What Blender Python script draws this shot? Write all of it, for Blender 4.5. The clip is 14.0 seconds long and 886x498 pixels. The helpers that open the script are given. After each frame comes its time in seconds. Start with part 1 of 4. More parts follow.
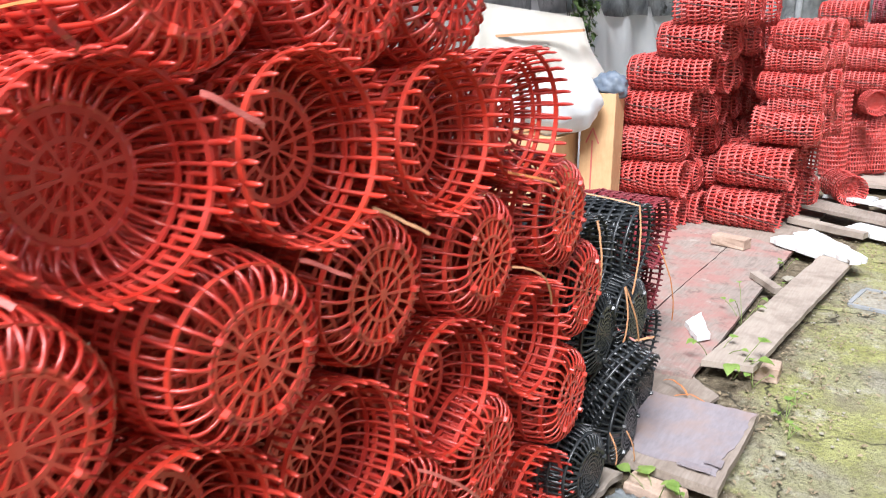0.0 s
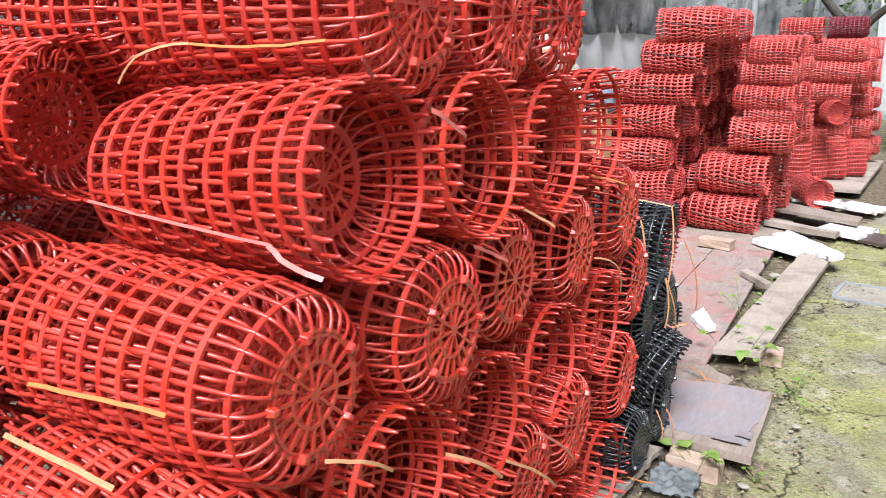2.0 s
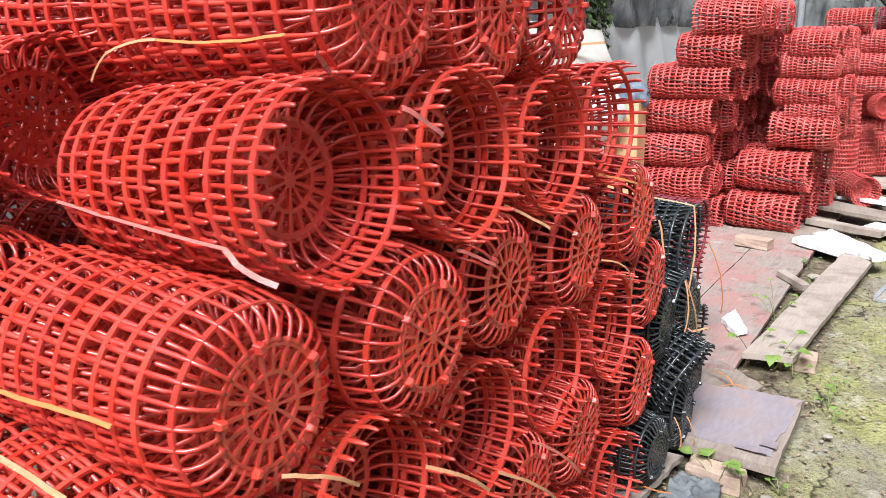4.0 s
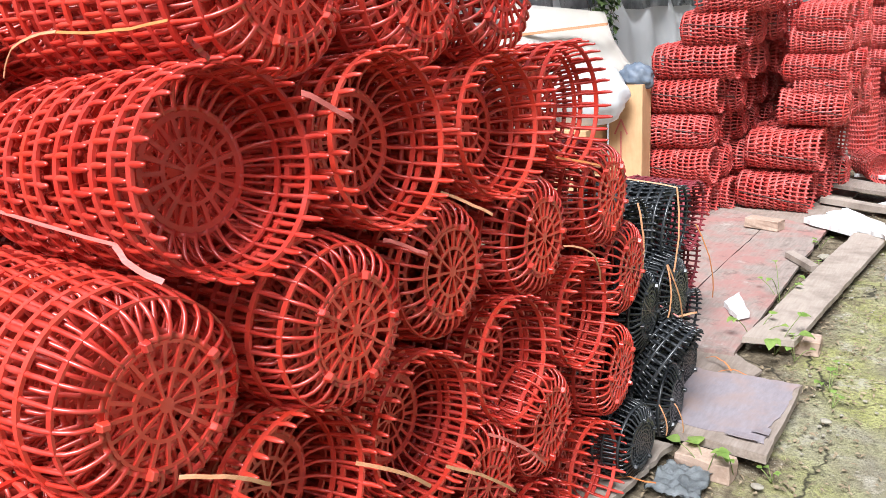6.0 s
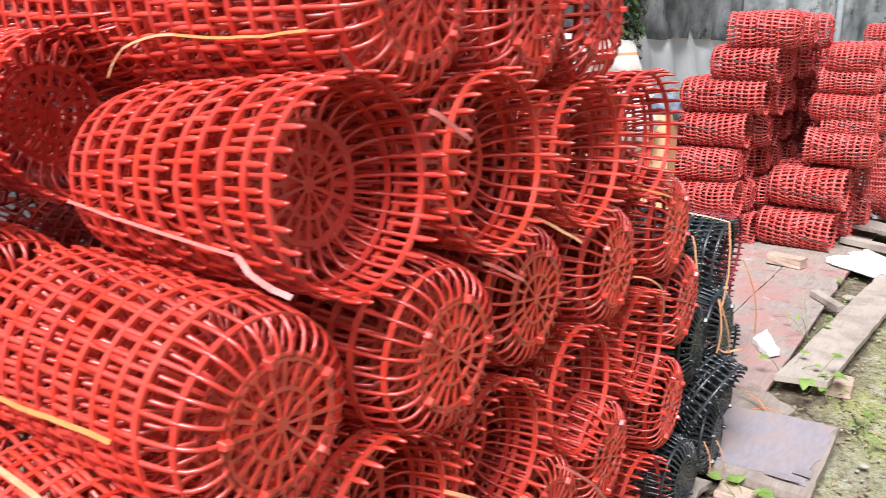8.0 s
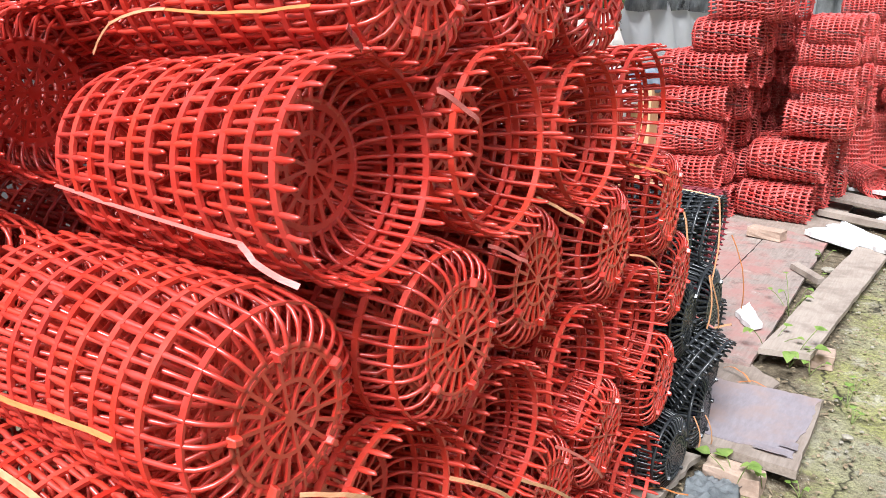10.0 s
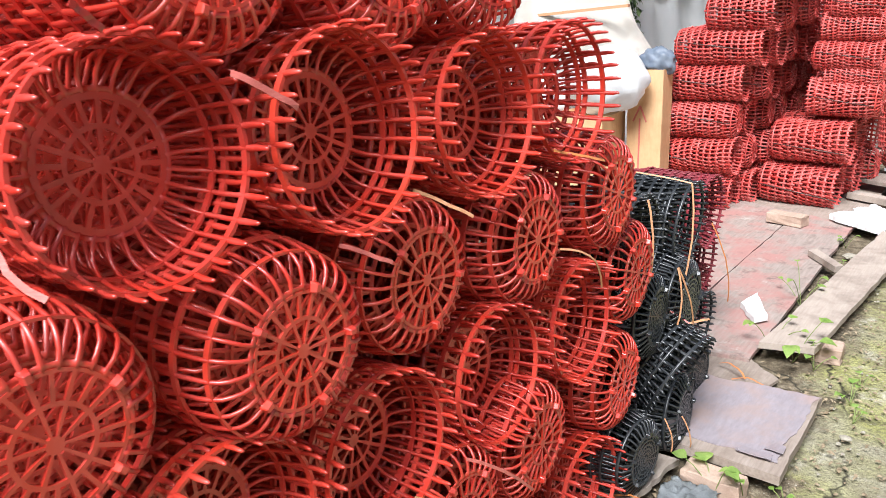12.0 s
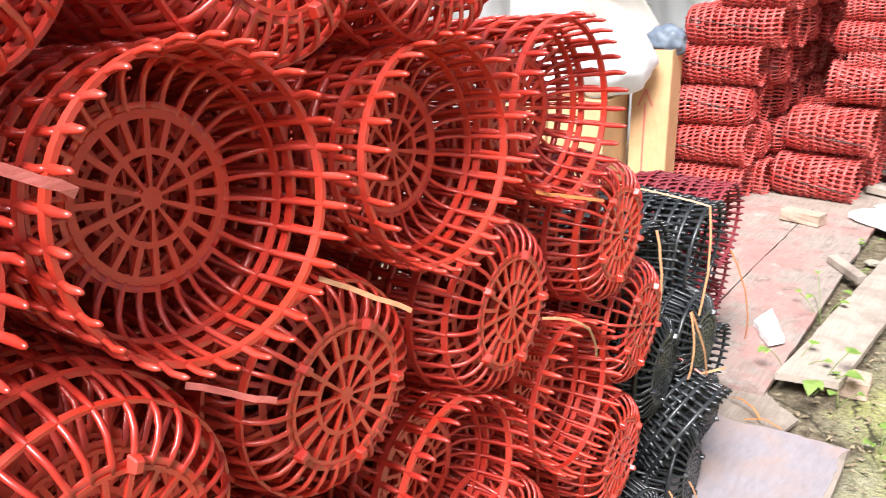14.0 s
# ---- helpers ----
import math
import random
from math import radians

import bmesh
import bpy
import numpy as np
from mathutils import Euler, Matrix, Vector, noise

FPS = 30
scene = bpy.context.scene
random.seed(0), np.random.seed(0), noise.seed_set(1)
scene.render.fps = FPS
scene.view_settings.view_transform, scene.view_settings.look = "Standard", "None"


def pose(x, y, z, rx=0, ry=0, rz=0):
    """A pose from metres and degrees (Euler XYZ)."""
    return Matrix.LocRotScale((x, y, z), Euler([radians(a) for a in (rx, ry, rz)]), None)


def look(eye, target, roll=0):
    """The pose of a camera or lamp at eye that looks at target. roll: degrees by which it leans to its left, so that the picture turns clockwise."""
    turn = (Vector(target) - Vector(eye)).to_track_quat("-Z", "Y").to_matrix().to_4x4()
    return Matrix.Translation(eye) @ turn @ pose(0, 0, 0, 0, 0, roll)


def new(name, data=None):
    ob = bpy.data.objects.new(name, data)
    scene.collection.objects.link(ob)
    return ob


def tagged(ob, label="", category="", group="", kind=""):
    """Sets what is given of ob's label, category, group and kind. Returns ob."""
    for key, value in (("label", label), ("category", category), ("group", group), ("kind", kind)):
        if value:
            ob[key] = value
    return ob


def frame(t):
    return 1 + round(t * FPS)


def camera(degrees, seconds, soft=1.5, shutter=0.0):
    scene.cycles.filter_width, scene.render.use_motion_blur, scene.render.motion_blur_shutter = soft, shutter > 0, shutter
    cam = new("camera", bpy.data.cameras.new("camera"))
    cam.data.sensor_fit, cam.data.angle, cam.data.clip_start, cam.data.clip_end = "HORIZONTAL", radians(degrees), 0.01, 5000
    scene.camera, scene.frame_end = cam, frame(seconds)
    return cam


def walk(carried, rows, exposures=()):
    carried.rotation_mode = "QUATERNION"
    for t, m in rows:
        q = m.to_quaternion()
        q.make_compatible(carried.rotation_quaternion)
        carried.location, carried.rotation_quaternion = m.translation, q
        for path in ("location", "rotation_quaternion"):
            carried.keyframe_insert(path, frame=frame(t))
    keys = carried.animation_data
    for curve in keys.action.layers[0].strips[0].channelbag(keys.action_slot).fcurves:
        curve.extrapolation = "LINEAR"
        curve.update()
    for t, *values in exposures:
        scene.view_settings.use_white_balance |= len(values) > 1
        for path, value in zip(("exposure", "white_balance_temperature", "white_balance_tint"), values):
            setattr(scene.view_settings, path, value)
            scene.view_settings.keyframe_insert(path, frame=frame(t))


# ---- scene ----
cam = camera(60.1, 14.0, soft=0.85, shutter=0.5)
SKY, SUN, EXPOSE = 0.05, 4.5, 0.85
PATH = [
    (0, (0.0000, 0.0000, 1.3500), (-1.0751, 1.5939, 0.7988), 0.00),
    (0.2, (-0.0254, -0.0518, 1.3493), (-1.0955, 1.5368, 0.7737), 0.32),
    (0.5, (-0.0978, -0.2080, 1.3459), (-1.1558, 1.3842, 0.7579), 0.64),
    (0.7, (-0.1099, -0.2764, 1.3571), (-1.1619, 1.3212, 0.7732), 0.73),
    (1, (-0.1267, -0.3555, 1.3692), (-1.1531, 1.2669, 0.8084), 0.87),
    (1.2, (-0.1283, -0.3646, 1.3780), (-1.1375, 1.2743, 0.8344), 0.69),
    (1.5, (-0.1257, -0.3557, 1.3827), (-1.1009, 1.3125, 0.8667), 0.04),
    (1.7, (-0.1297, -0.3604, 1.3741), (-1.0992, 1.3131, 0.8646), -0.38),
    (2, (-0.1438, -0.3655, 1.3691), (-1.1274, 1.2993, 0.8581), -0.68),
    (2.2, (-0.1566, -0.3707, 1.3671), (-1.1575, 1.2826, 0.8524), -0.66),
    (4.3, (-0.0620, -0.2279, 1.3640), (-1.1508, 1.3669, 0.8434), -1.42),
    (4.5, (-0.0389, -0.2009, 1.3586), (-1.1383, 1.3862, 0.8366), -1.61),
    (4.7, (-0.0103, -0.1765, 1.3504), (-1.1234, 1.4003, 0.8262), -1.94),
    (5, (0.0179, -0.1552, 1.3412), (-1.1083, 1.4104, 0.8114), -2.30),
    (5.2, (0.0262, -0.1448, 1.3400), (-1.1075, 1.4143, 0.8070), -2.61),
    (5.5, (0.0199, -0.1447, 1.3386), (-1.1231, 1.4055, 0.7996), -3.03),
    (6, (0.0190, -0.1430, 1.3453), (-1.1157, 1.4127, 0.8045), -3.35),
    (6.5, (0.0332, -0.1519, 1.3426), (-1.1006, 1.4053, 0.8044), -3.39),
    (6.7, (0.0356, -0.1499, 1.3453), (-1.0933, 1.4146, 0.8180), -3.15),
    (6.9, (0.0379, -0.1396, 1.3509), (-1.0574, 1.4523, 0.8349), -2.94),
    (7, (0.0443, -0.1326, 1.3500), (-1.0157, 1.4876, 0.8486), -2.90),
    (7.2, (0.0320, -0.1280, 1.3487), (-0.9612, 1.5401, 0.8681), -2.05),
    (7.3, (0.0212, -0.1339, 1.3488), (-0.9660, 1.5395, 0.8740), -1.49),
    (7.5, (-0.0055, -0.1508, 1.3482), (-1.0173, 1.5098, 0.8808), -1.04),
    (7.7, (-0.0576, -0.1738, 1.3475), (-1.1217, 1.4510, 0.8704), -0.40),
    (8, (-0.1268, -0.2145, 1.3535), (-1.2581, 1.3580, 0.8563), -0.13),
    (8.2, (-0.1507, -0.2271, 1.3572), (-1.2894, 1.3365, 0.8487), 0.04),
    (10.3, (-0.1803, -0.2011, 1.3603), (-1.2446, 1.3946, 0.7935), -0.08),
    (10.5, (-0.1495, -0.1543, 1.3643), (-1.2309, 1.4339, 0.8093), -0.44),
    (10.7, (-0.1285, -0.1162, 1.3614), (-1.2218, 1.4647, 0.8088), -0.51),
    (11, (-0.0801, -0.0640, 1.3582), (-1.1997, 1.4990, 0.8074), -0.85),
    (11.2, (-0.0538, -0.0383, 1.3501), (-1.1877, 1.5141, 0.7984), -1.18),
    (11.5, (-0.0236, -0.0100, 1.3411), (-1.1752, 1.5256, 0.7791), -1.52),
    (11.7, (-0.0156, 0.0080, 1.3387), (-1.1770, 1.5326, 0.7667), -1.90),
    (12, (-0.0213, 0.0360, 1.3337), (-1.1890, 1.5507, 0.7489), -2.28),
    (12.2, (-0.0311, 0.0751, 1.3298), (-1.1996, 1.5854, 0.7354), -2.48),
    (12.5, (-0.0611, 0.1647, 1.3435), (-1.2193, 1.6763, 0.7323), -2.64),
    (12.7, (-0.0799, 0.2087, 1.3502), (-1.2338, 1.7203, 0.7310), -2.61),
    (13, (-0.1263, 0.2708, 1.3715), (-1.2733, 1.7832, 0.7413), -2.58),
    (13.2, (-0.1490, 0.2935, 1.3796), (-1.2903, 1.8089, 0.7462), -2.37),
    (13.5, (-0.1811, 0.3336, 1.3780), (-1.3031, 1.8616, 0.7404), -1.74),
    (13.7, (-0.1967, 0.3734, 1.3664), (-1.3091, 1.9059, 0.7229), -1.24),
    (14, (-0.1978, 0.4052, 1.3683), (-1.3498, 1.8980, 0.7017), -1.38),
]
walk(cam, [(t, look(eye, target, roll)) for t, eye, target, roll in PATH],
     [(t, EXPOSE + e, k, 10) for t, e, k in ((0.0, 0.0, 6050), (2.0, -0.08, 6000), (5.0, -0.06, 6080), (8.0, 0.0, 6080), (11.0, -0.03, 6050), (12.5, 0.12, 6200), (14.0, 0.34, 6350))])

# ---------------------------------------------------------------- light
world = bpy.data.worlds.new("overcast_sky")
scene.world = world
world.use_nodes = True
wn = world.node_tree.nodes
wl = world.node_tree.links
sky = wn.new("ShaderNodeTexSky")
sky.sky_type = "NISHITA"
sky.sun_disc = False
sky.sun_elevation, sky.sun_rotation = radians(53), radians(168)
sky.dust_density, sky.air_density, sky.ozone_density = 4.0, 1.0, 1.0
soft_sky = wn.new("ShaderNodeHueSaturation")
soft_sky.inputs["Saturation"].default_value = 0.85
wl.new(sky.outputs["Color"], soft_sky.inputs["Color"])
wl.new(soft_sky.outputs["Color"], wn["Background"].inputs["Color"])
wn["Background"].inputs["Strength"].default_value = SKY

sun_lamp = new("sun", bpy.data.lights.new("sun", "SUN"))
sun_lamp.data.energy, sun_lamp.data.angle, sun_lamp.data.color = SUN, radians(26), (1.0, 0.99, 0.98)
# the same direction as the sky's sun: high, behind the camera
sun_lamp.matrix_world = look((0.5, -2.4, 3.2), (0, 0, 0))


# ---------------------------------------------------------------- materials
def shader(name, rough=0.5, metal=0.0, spec=0.5):
    m = bpy.data.materials.new(name)
    m.use_nodes = True
    b = m.node_tree.nodes["Principled BSDF"]
    b.inputs["Roughness"].default_value = rough
    b.inputs["Metallic"].default_value = metal
    b.inputs["Specular IOR Level"].default_value = spec
    return m, m.node_tree.nodes, m.node_tree.links, b


def noise_node(n, l, scale, detail=4.0, rough=0.6, coords="Object", stretch=None):
    tc = n.new("ShaderNodeTexCoord")
    t = n.new("ShaderNodeTexNoise")
    t.inputs["Scale"].default_value, t.inputs["Detail"].default_value, t.inputs["Roughness"].default_value = scale, detail, rough
    if stretch:
        mp = n.new("ShaderNodeMapping")
        mp.inputs["Scale"].default_value = stretch
        l.new(tc.outputs[coords], mp.inputs["Vector"])
        l.new(mp.outputs["Vector"], t.inputs["Vector"])
    else:
        l.new(tc.outputs[coords], t.inputs["Vector"])
    return t


def ramp(n, l, src, stops):
    r = n.new("ShaderNodeValToRGB")
    el = r.color_ramp.elements
    while len(el) < len(stops):
        el.new(0.5)
    for e, (p, c) in zip(el, stops):
        e.position, e.color = p, (*c, 1)
    l.new(src, r.inputs["Fac"])
    return r


def mix(n, l, fac, a, b, mode="MIX"):
    x = n.new("ShaderNodeMix")
    x.data_type, x.blend_type = "RGBA", mode
    for key, v in ((0, fac), (6, a), (7, b)):
        if hasattr(v, "is_linked") or hasattr(v, "links"):
            l.new(v, x.inputs[key])
        else:
            x.inputs[key].default_value = v if key == 0 else (*v, 1)
    return x.outputs[2]


def bump(n, l, b, height, strength=0.3, distance=0.005):
    u = n.new("ShaderNodeBump")
    u.inputs["Strength"].default_value, u.inputs["Distance"].default_value = strength, distance
    l.new(height, u.inputs["Height"])
    l.new(u.outputs["Normal"], b.inputs["Normal"])


def plastic(name, dark, light, dust, rough=0.38, dust_amount=0.35, spec=0.5):
    """Moulded plastic: colour varied from piece to piece, a film of dust in patches, fine scuffs."""
    m, n, l, b = shader(name, rough, spec=spec)
    info = n.new("ShaderNodeObjectInfo")
    body = ramp(n, l, info.outputs["Random"], [(0.0, dark), (1.0, light)])
    patch = noise_node(n, l, 14, 5, 0.65)
    worn = ramp(n, l, patch.outputs["Fac"], [(0.42, (0, 0, 0)), (0.72, (dust_amount,) * 3)])
    l.new(mix(n, l, worn.outputs["Color"], body.outputs["Color"], dust), b.inputs["Base Color"])
    fine = noise_node(n, l, 220, 3, 0.7)
    r = n.new("ShaderNodeMapRange")
    r.inputs["To Min"].default_value, r.inputs["To Max"].default_value = rough - 0.08, rough + 0.14
    l.new(patch.outputs["Fac"], r.inputs["Value"])
    l.new(r.outputs["Result"], b.inputs["Roughness"])
    bump(n, l, b, fine.outputs["Fac"], 0.06, 0.001)
    return m


RED = plastic("red_plastic", (0.48, 0.021, 0.011), (0.65, 0.045, 0.021), (0.64, 0.19, 0.17), 0.35, 0.20, 1.0)
RED_FAR = plastic("weathered_red_plastic", (0.45, 0.032, 0.028), (0.60, 0.066, 0.054), (0.64, 0.26, 0.24), 0.42, 0.45)
MAROON = plastic("maroon_plastic", (0.17, 0.012, 0.022), (0.24, 0.02, 0.03), (0.25, 0.09, 0.1), 0.5)
BLACK = plastic("black_plastic", (0.010, 0.012, 0.014), (0.02, 0.022, 0.025), (0.10, 0.105, 0.11), 0.3, 0.35, 0.7)


def ribbon(name, a, c):
    m, n, l, b = shader(name, 0.42)
    fibre = noise_node(n, l, 60, 4, 0.7, stretch=(1, 1, 6))
    l.new(ramp(n, l, fibre.outputs["Fac"], [(0.3, a), (0.7, c)]).outputs["Color"], b.inputs["Base Color"])
    bump(n, l, b, fibre.outputs["Fac"], 0.4, 0.001)
    return m


TAN = ribbon("tan_ribbon", (0.50, 0.22, 0.10), (0.62, 0.34, 0.19))
ORANGE = ribbon("orange_ribbon", (0.55, 0.17, 0.05), (0.65, 0.26, 0.09))
PINK = ribbon("pink_ribbon", (0.52, 0.11, 0.09), (0.62, 0.19, 0.16))
DARK_TIE = ribbon("dark_ribbon", (0.05, 0.035, 0.03), (0.12, 0.08, 0.07))


def timber(name, a, c, stain, along=(1, 12, 12), rough=0.75):
    m, n, l, b = shader(name, rough, spec=0.25)
    grain = noise_node(n, l, 9, 6, 0.65, stretch=along)
    blot = noise_node(n, l, 5, 5, 0.65)
    wood = ramp(n, l, grain.outputs["Fac"], [(0.3, a), (0.7, c)])
    spot = ramp(n, l, blot.outputs["Fac"], [(0.46, (0, 0, 0)), (0.70, (0.75,) * 3)])
    l.new(mix(n, l, spot.outputs["Color"], wood.outputs["Color"], stain), b.inputs["Base Color"])
    bump(n, l, b, grain.outputs["Fac"], 0.35, 0.003)
    return m


BOARD = timber("weathered_plywood", (0.245, 0.195, 0.16), (0.37, 0.31, 0.265), (0.17, 0.13, 0.10), (10, 1, 10))


def painted_board():
    m, n, l, b = shader("pink_stained_board", 0.7, spec=0.3)
    grain = noise_node(n, l, 9, 6, 0.65, stretch=(10, 1, 10))
    wood = ramp(n, l, grain.outputs["Fac"], [(0.3, (0.24, 0.195, 0.17)), (0.7, (0.37, 0.31, 0.275))])
    paint = ramp(n, l, noise_node(n, l, 3.2, 7, 0.7).outputs["Fac"], [(0.44, (0, 0, 0)), (0.58, (0.8,) * 3)])
    c = mix(n, l, paint.outputs["Color"], wood.outputs["Color"], (0.38, 0.19, 0.17))
    pale = ramp(n, l, noise_node(n, l, 5.5, 7, 0.75).outputs["Fac"], [(0.58, (0, 0, 0)), (0.68, (0.7,) * 3)])
    c = mix(n, l, pale.outputs["Color"], c, (0.50, 0.45, 0.40))
    wet = ramp(n, l, noise_node(n, l, 14, 6, 0.75).outputs["Fac"], [(0.54, (0, 0, 0)), (0.70, (0.75,) * 3)])
    c = mix(n, l, wet.outputs["Color"], c, (0.13, 0.095, 0.08))
    l.new(c, b.inputs["Base Color"])
    bump(n, l, b, grain.outputs["Fac"], 0.35, 0.003)
    return m


PINK_BOARD = painted_board()
PLANK = timber("old_plank", (0.345, 0.285, 0.24), (0.43, 0.365, 0.31), (0.17, 0.13, 0.105), (14, 1, 14))
GREY_BOARD = timber("grey_film_board", (0.25, 0.22, 0.235), (0.32, 0.285, 0.305), (0.36, 0.25, 0.205), (8, 2, 8), 0.55)
CARDBOARD = timber("cardboard", (0.58, 0.36, 0.19), (0.66, 0.43, 0.24), (0.50, 0.30, 0.15), (6, 6, 1), 0.85)


def ground_material():
    m, n, l, b = shader("mossy_concrete", 0.9, spec=0.2)
    big = noise_node(n, l, 1.3, 6, 0.62)
    mid = noise_node(n, l, 7, 6, 0.7)
    fine = noise_node(n, l, 70, 5, 0.75)
    concrete = ramp(n, l, mid.outputs["Fac"], [(0.3, (0.25, 0.225, 0.165)), (0.7, (0.41, 0.38, 0.30))])
    moss = ramp(n, l, mid.outputs["Fac"], [(0.3, (0.25, 0.25, 0.08)), (0.7, (0.48, 0.475, 0.20))])
    where = ramp(n, l, big.outputs["Fac"], [(0.38, (0, 0, 0)), (0.55, (1, 1, 1))])
    c = mix(n, l, where.outputs["Color"], concrete.outputs["Color"], moss.outputs["Color"])
    dirt = ramp(n, l, fine.outputs["Fac"], [(0.36, (0.85,) * 3), (0.54, (0, 0, 0))])
    c = mix(n, l, dirt.outputs["Color"], c, (0.16, 0.14, 0.09))
    grime = ramp(n, l, noise_node(n, l, 3.1, 8, 0.72).outputs["Fac"], [(0.50, (0, 0, 0)), (0.66, (0.7,) * 3)])
    c = mix(n, l, grime.outputs["Color"], c, (0.22, 0.19, 0.13))
    bare = ramp(n, l, noise_node(n, l, 4.3, 8, 0.75).outputs["Fac"], [(0.56, (0, 0, 0)), (0.66, (0.75,) * 3)])
    c = mix(n, l, bare.outputs["Color"], c, (0.50, 0.46, 0.38))
    speck = ramp(n, l, noise_node(n, l, 150, 4, 0.8).outputs["Fac"], [(0.34, (0.7,) * 3), (0.42, (0, 0, 0))])
    c = mix(n, l, speck.outputs["Color"], c, (0.11, 0.10, 0.06))
    glint = ramp(n, l, noise_node(n, l, 110, 4, 0.8).outputs["Fac"], [(0.60, (0, 0, 0)), (0.72, (0.5,) * 3)])
    c = mix(n, l, glint.outputs["Color"], c, (0.62, 0.60, 0.42))
    # bare soil along the boards, with a ragged border
    tc = n.new("ShaderNodeTexCoord")
    axes = n.new("ShaderNodeSeparateXYZ")
    l.new(tc.outputs["Object"], axes.inputs["Vector"])
    ragged = n.new("ShaderNodeMath")
    ragged.operation = "MULTIPLY_ADD"
    ragged.inputs[1].default_value = 0.75
    l.new(noise_node(n, l, 3.4, 9, 0.72).outputs["Fac"], ragged.inputs[0])
    l.new(axes.outputs["X"], ragged.inputs[2])
    # soil widens beyond y 5.2: browner ground, and tree shade painted in with it
    away = n.new("ShaderNodeMapRange")
    away.inputs["From Min"].default_value, away.inputs["From Max"].default_value = 5.2, 9.0
    away.inputs["To Min"].default_value, away.inputs["To Max"].default_value = 0.0, -0.75
    l.new(axes.outputs["Y"], away.inputs["Value"])
    both = n.new("ShaderNodeMath")
    l.new(ragged.outputs["Value"], both.inputs[0])
    l.new(away.outputs["Result"], both.inputs[1])
    border = n.new("ShaderNodeMapRange")
    border.inputs["From Min"].default_value, border.inputs["From Max"].default_value = -0.02, -0.12
    l.new(both.outputs["Value"], border.inputs["Value"])
    earth = ramp(n, l, noise_node(n, l, 26, 8, 0.75).outputs["Fac"], [(0.32, (0.05, 0.038, 0.025)), (0.52, (0.17, 0.135, 0.09)), (0.70, (0.36, 0.31, 0.22))])
    c = mix(n, l, border.outputs["Result"], c, earth.outputs["Color"])
    wob = n.new("ShaderNodeVectorMath")
    wob.operation = "MULTIPLY_ADD"
    l.new(noise_node(n, l, 2.6, 4, 0.6).outputs["Color"], wob.inputs[0])
    wob.inputs[1].default_value = (0.5, 0.5, 0)
    l.new(tc.outputs["Object"], wob.inputs[2])
    v = n.new("ShaderNodeTexVoronoi")
    v.feature = "DISTANCE_TO_EDGE"
    v.inputs["Scale"].default_value = 1.1
    l.new(wob.outputs["Vector"], v.inputs["Vector"])
    crack = ramp(n, l, v.outputs["Distance"], [(0.002, (1, 1, 1)), (0.009, (0, 0, 0))])
    gap = ramp(n, l, noise_node(n, l, 0.9, 2, 0.5).outputs["Fac"], [(0.42, (0, 0, 0)), (0.50, (0.95,) * 3)])
    cracked = mix(n, l, 1.0, crack.outputs["Color"], gap.outputs["Color"], "MULTIPLY")
    c = mix(n, l, cracked, c, (0.04, 0.035, 0.025))
    l.new(c, b.inputs["Base Color"])
    bump(n, l, b, fine.outputs["Fac"], 0.9, 0.012)
    return m


GROUND = ground_material()


def rough_stuff(name, a, c, scale=40, rough=0.9, strength=0.8, distance=0.01):
    m, n, l, b = shader(name, rough, spec=0.2)
    t = noise_node(n, l, scale, 6, 0.7)
    u = noise_node(n, l, scale / 9, 4, 0.6)
    col = ramp(n, l, t.outputs["Fac"], [(0.3, a), (0.7, c)])
    l.new(mix(n, l, ramp(n, l, u.outputs["Fac"], [(0.4, (0, 0, 0)), (0.65, (0.5,) * 3)]).outputs["Color"], col.outputs["Color"], a), b.inputs["Base Color"])
    bump(n, l, b, t.outputs["Fac"], strength, distance)
    return m


# dark brown that paints the shade on the boards under the big stack
SHADED_BOARD = rough_stuff("shaded_board", (0.09, 0.075, 0.055), (0.24, 0.20, 0.15), 45)
BRICK = rough_stuff("worn_brick", (0.36, 0.25, 0.19), (0.52, 0.40, 0.32), 60, 0.9, 0.5, 0.004)
FOAM = rough_stuff("white_foam", (0.68, 0.67, 0.66), (0.80, 0.80, 0.80), 90, 0.7, 0.25, 0.002)
STONE = rough_stuff("rubble_stone", (0.26, 0.23, 0.18), (0.45, 0.42, 0.35), 50)


def sheet_material(name, a, c, scale=3, through_light=0.35, rough=0.6):
    m, n, l, b = shader(name, rough, spec=0.3)
    t = noise_node(n, l, scale, 6, 0.65)
    col = ramp(n, l, t.outputs["Fac"], [(0.32, a), (0.68, c)])
    l.new(col.outputs["Color"], b.inputs["Base Color"])
    tr = n.new("ShaderNodeBsdfTranslucent")
    l.new(col.outputs["Color"], tr.inputs["Color"])
    mx = n.new("ShaderNodeMixShader")
    mx.inputs["Fac"].default_value = through_light
    l.new(b.outputs["BSDF"], mx.inputs[1])
    l.new(tr.outputs["BSDF"], mx.inputs[2])
    l.new(mx.outputs["Shader"], n["Material Output"].inputs["Surface"])
    bump(n, l, b, noise_node(n, l, scale * 9, 4, 0.6).outputs["Fac"], 0.3, 0.01)
    return m


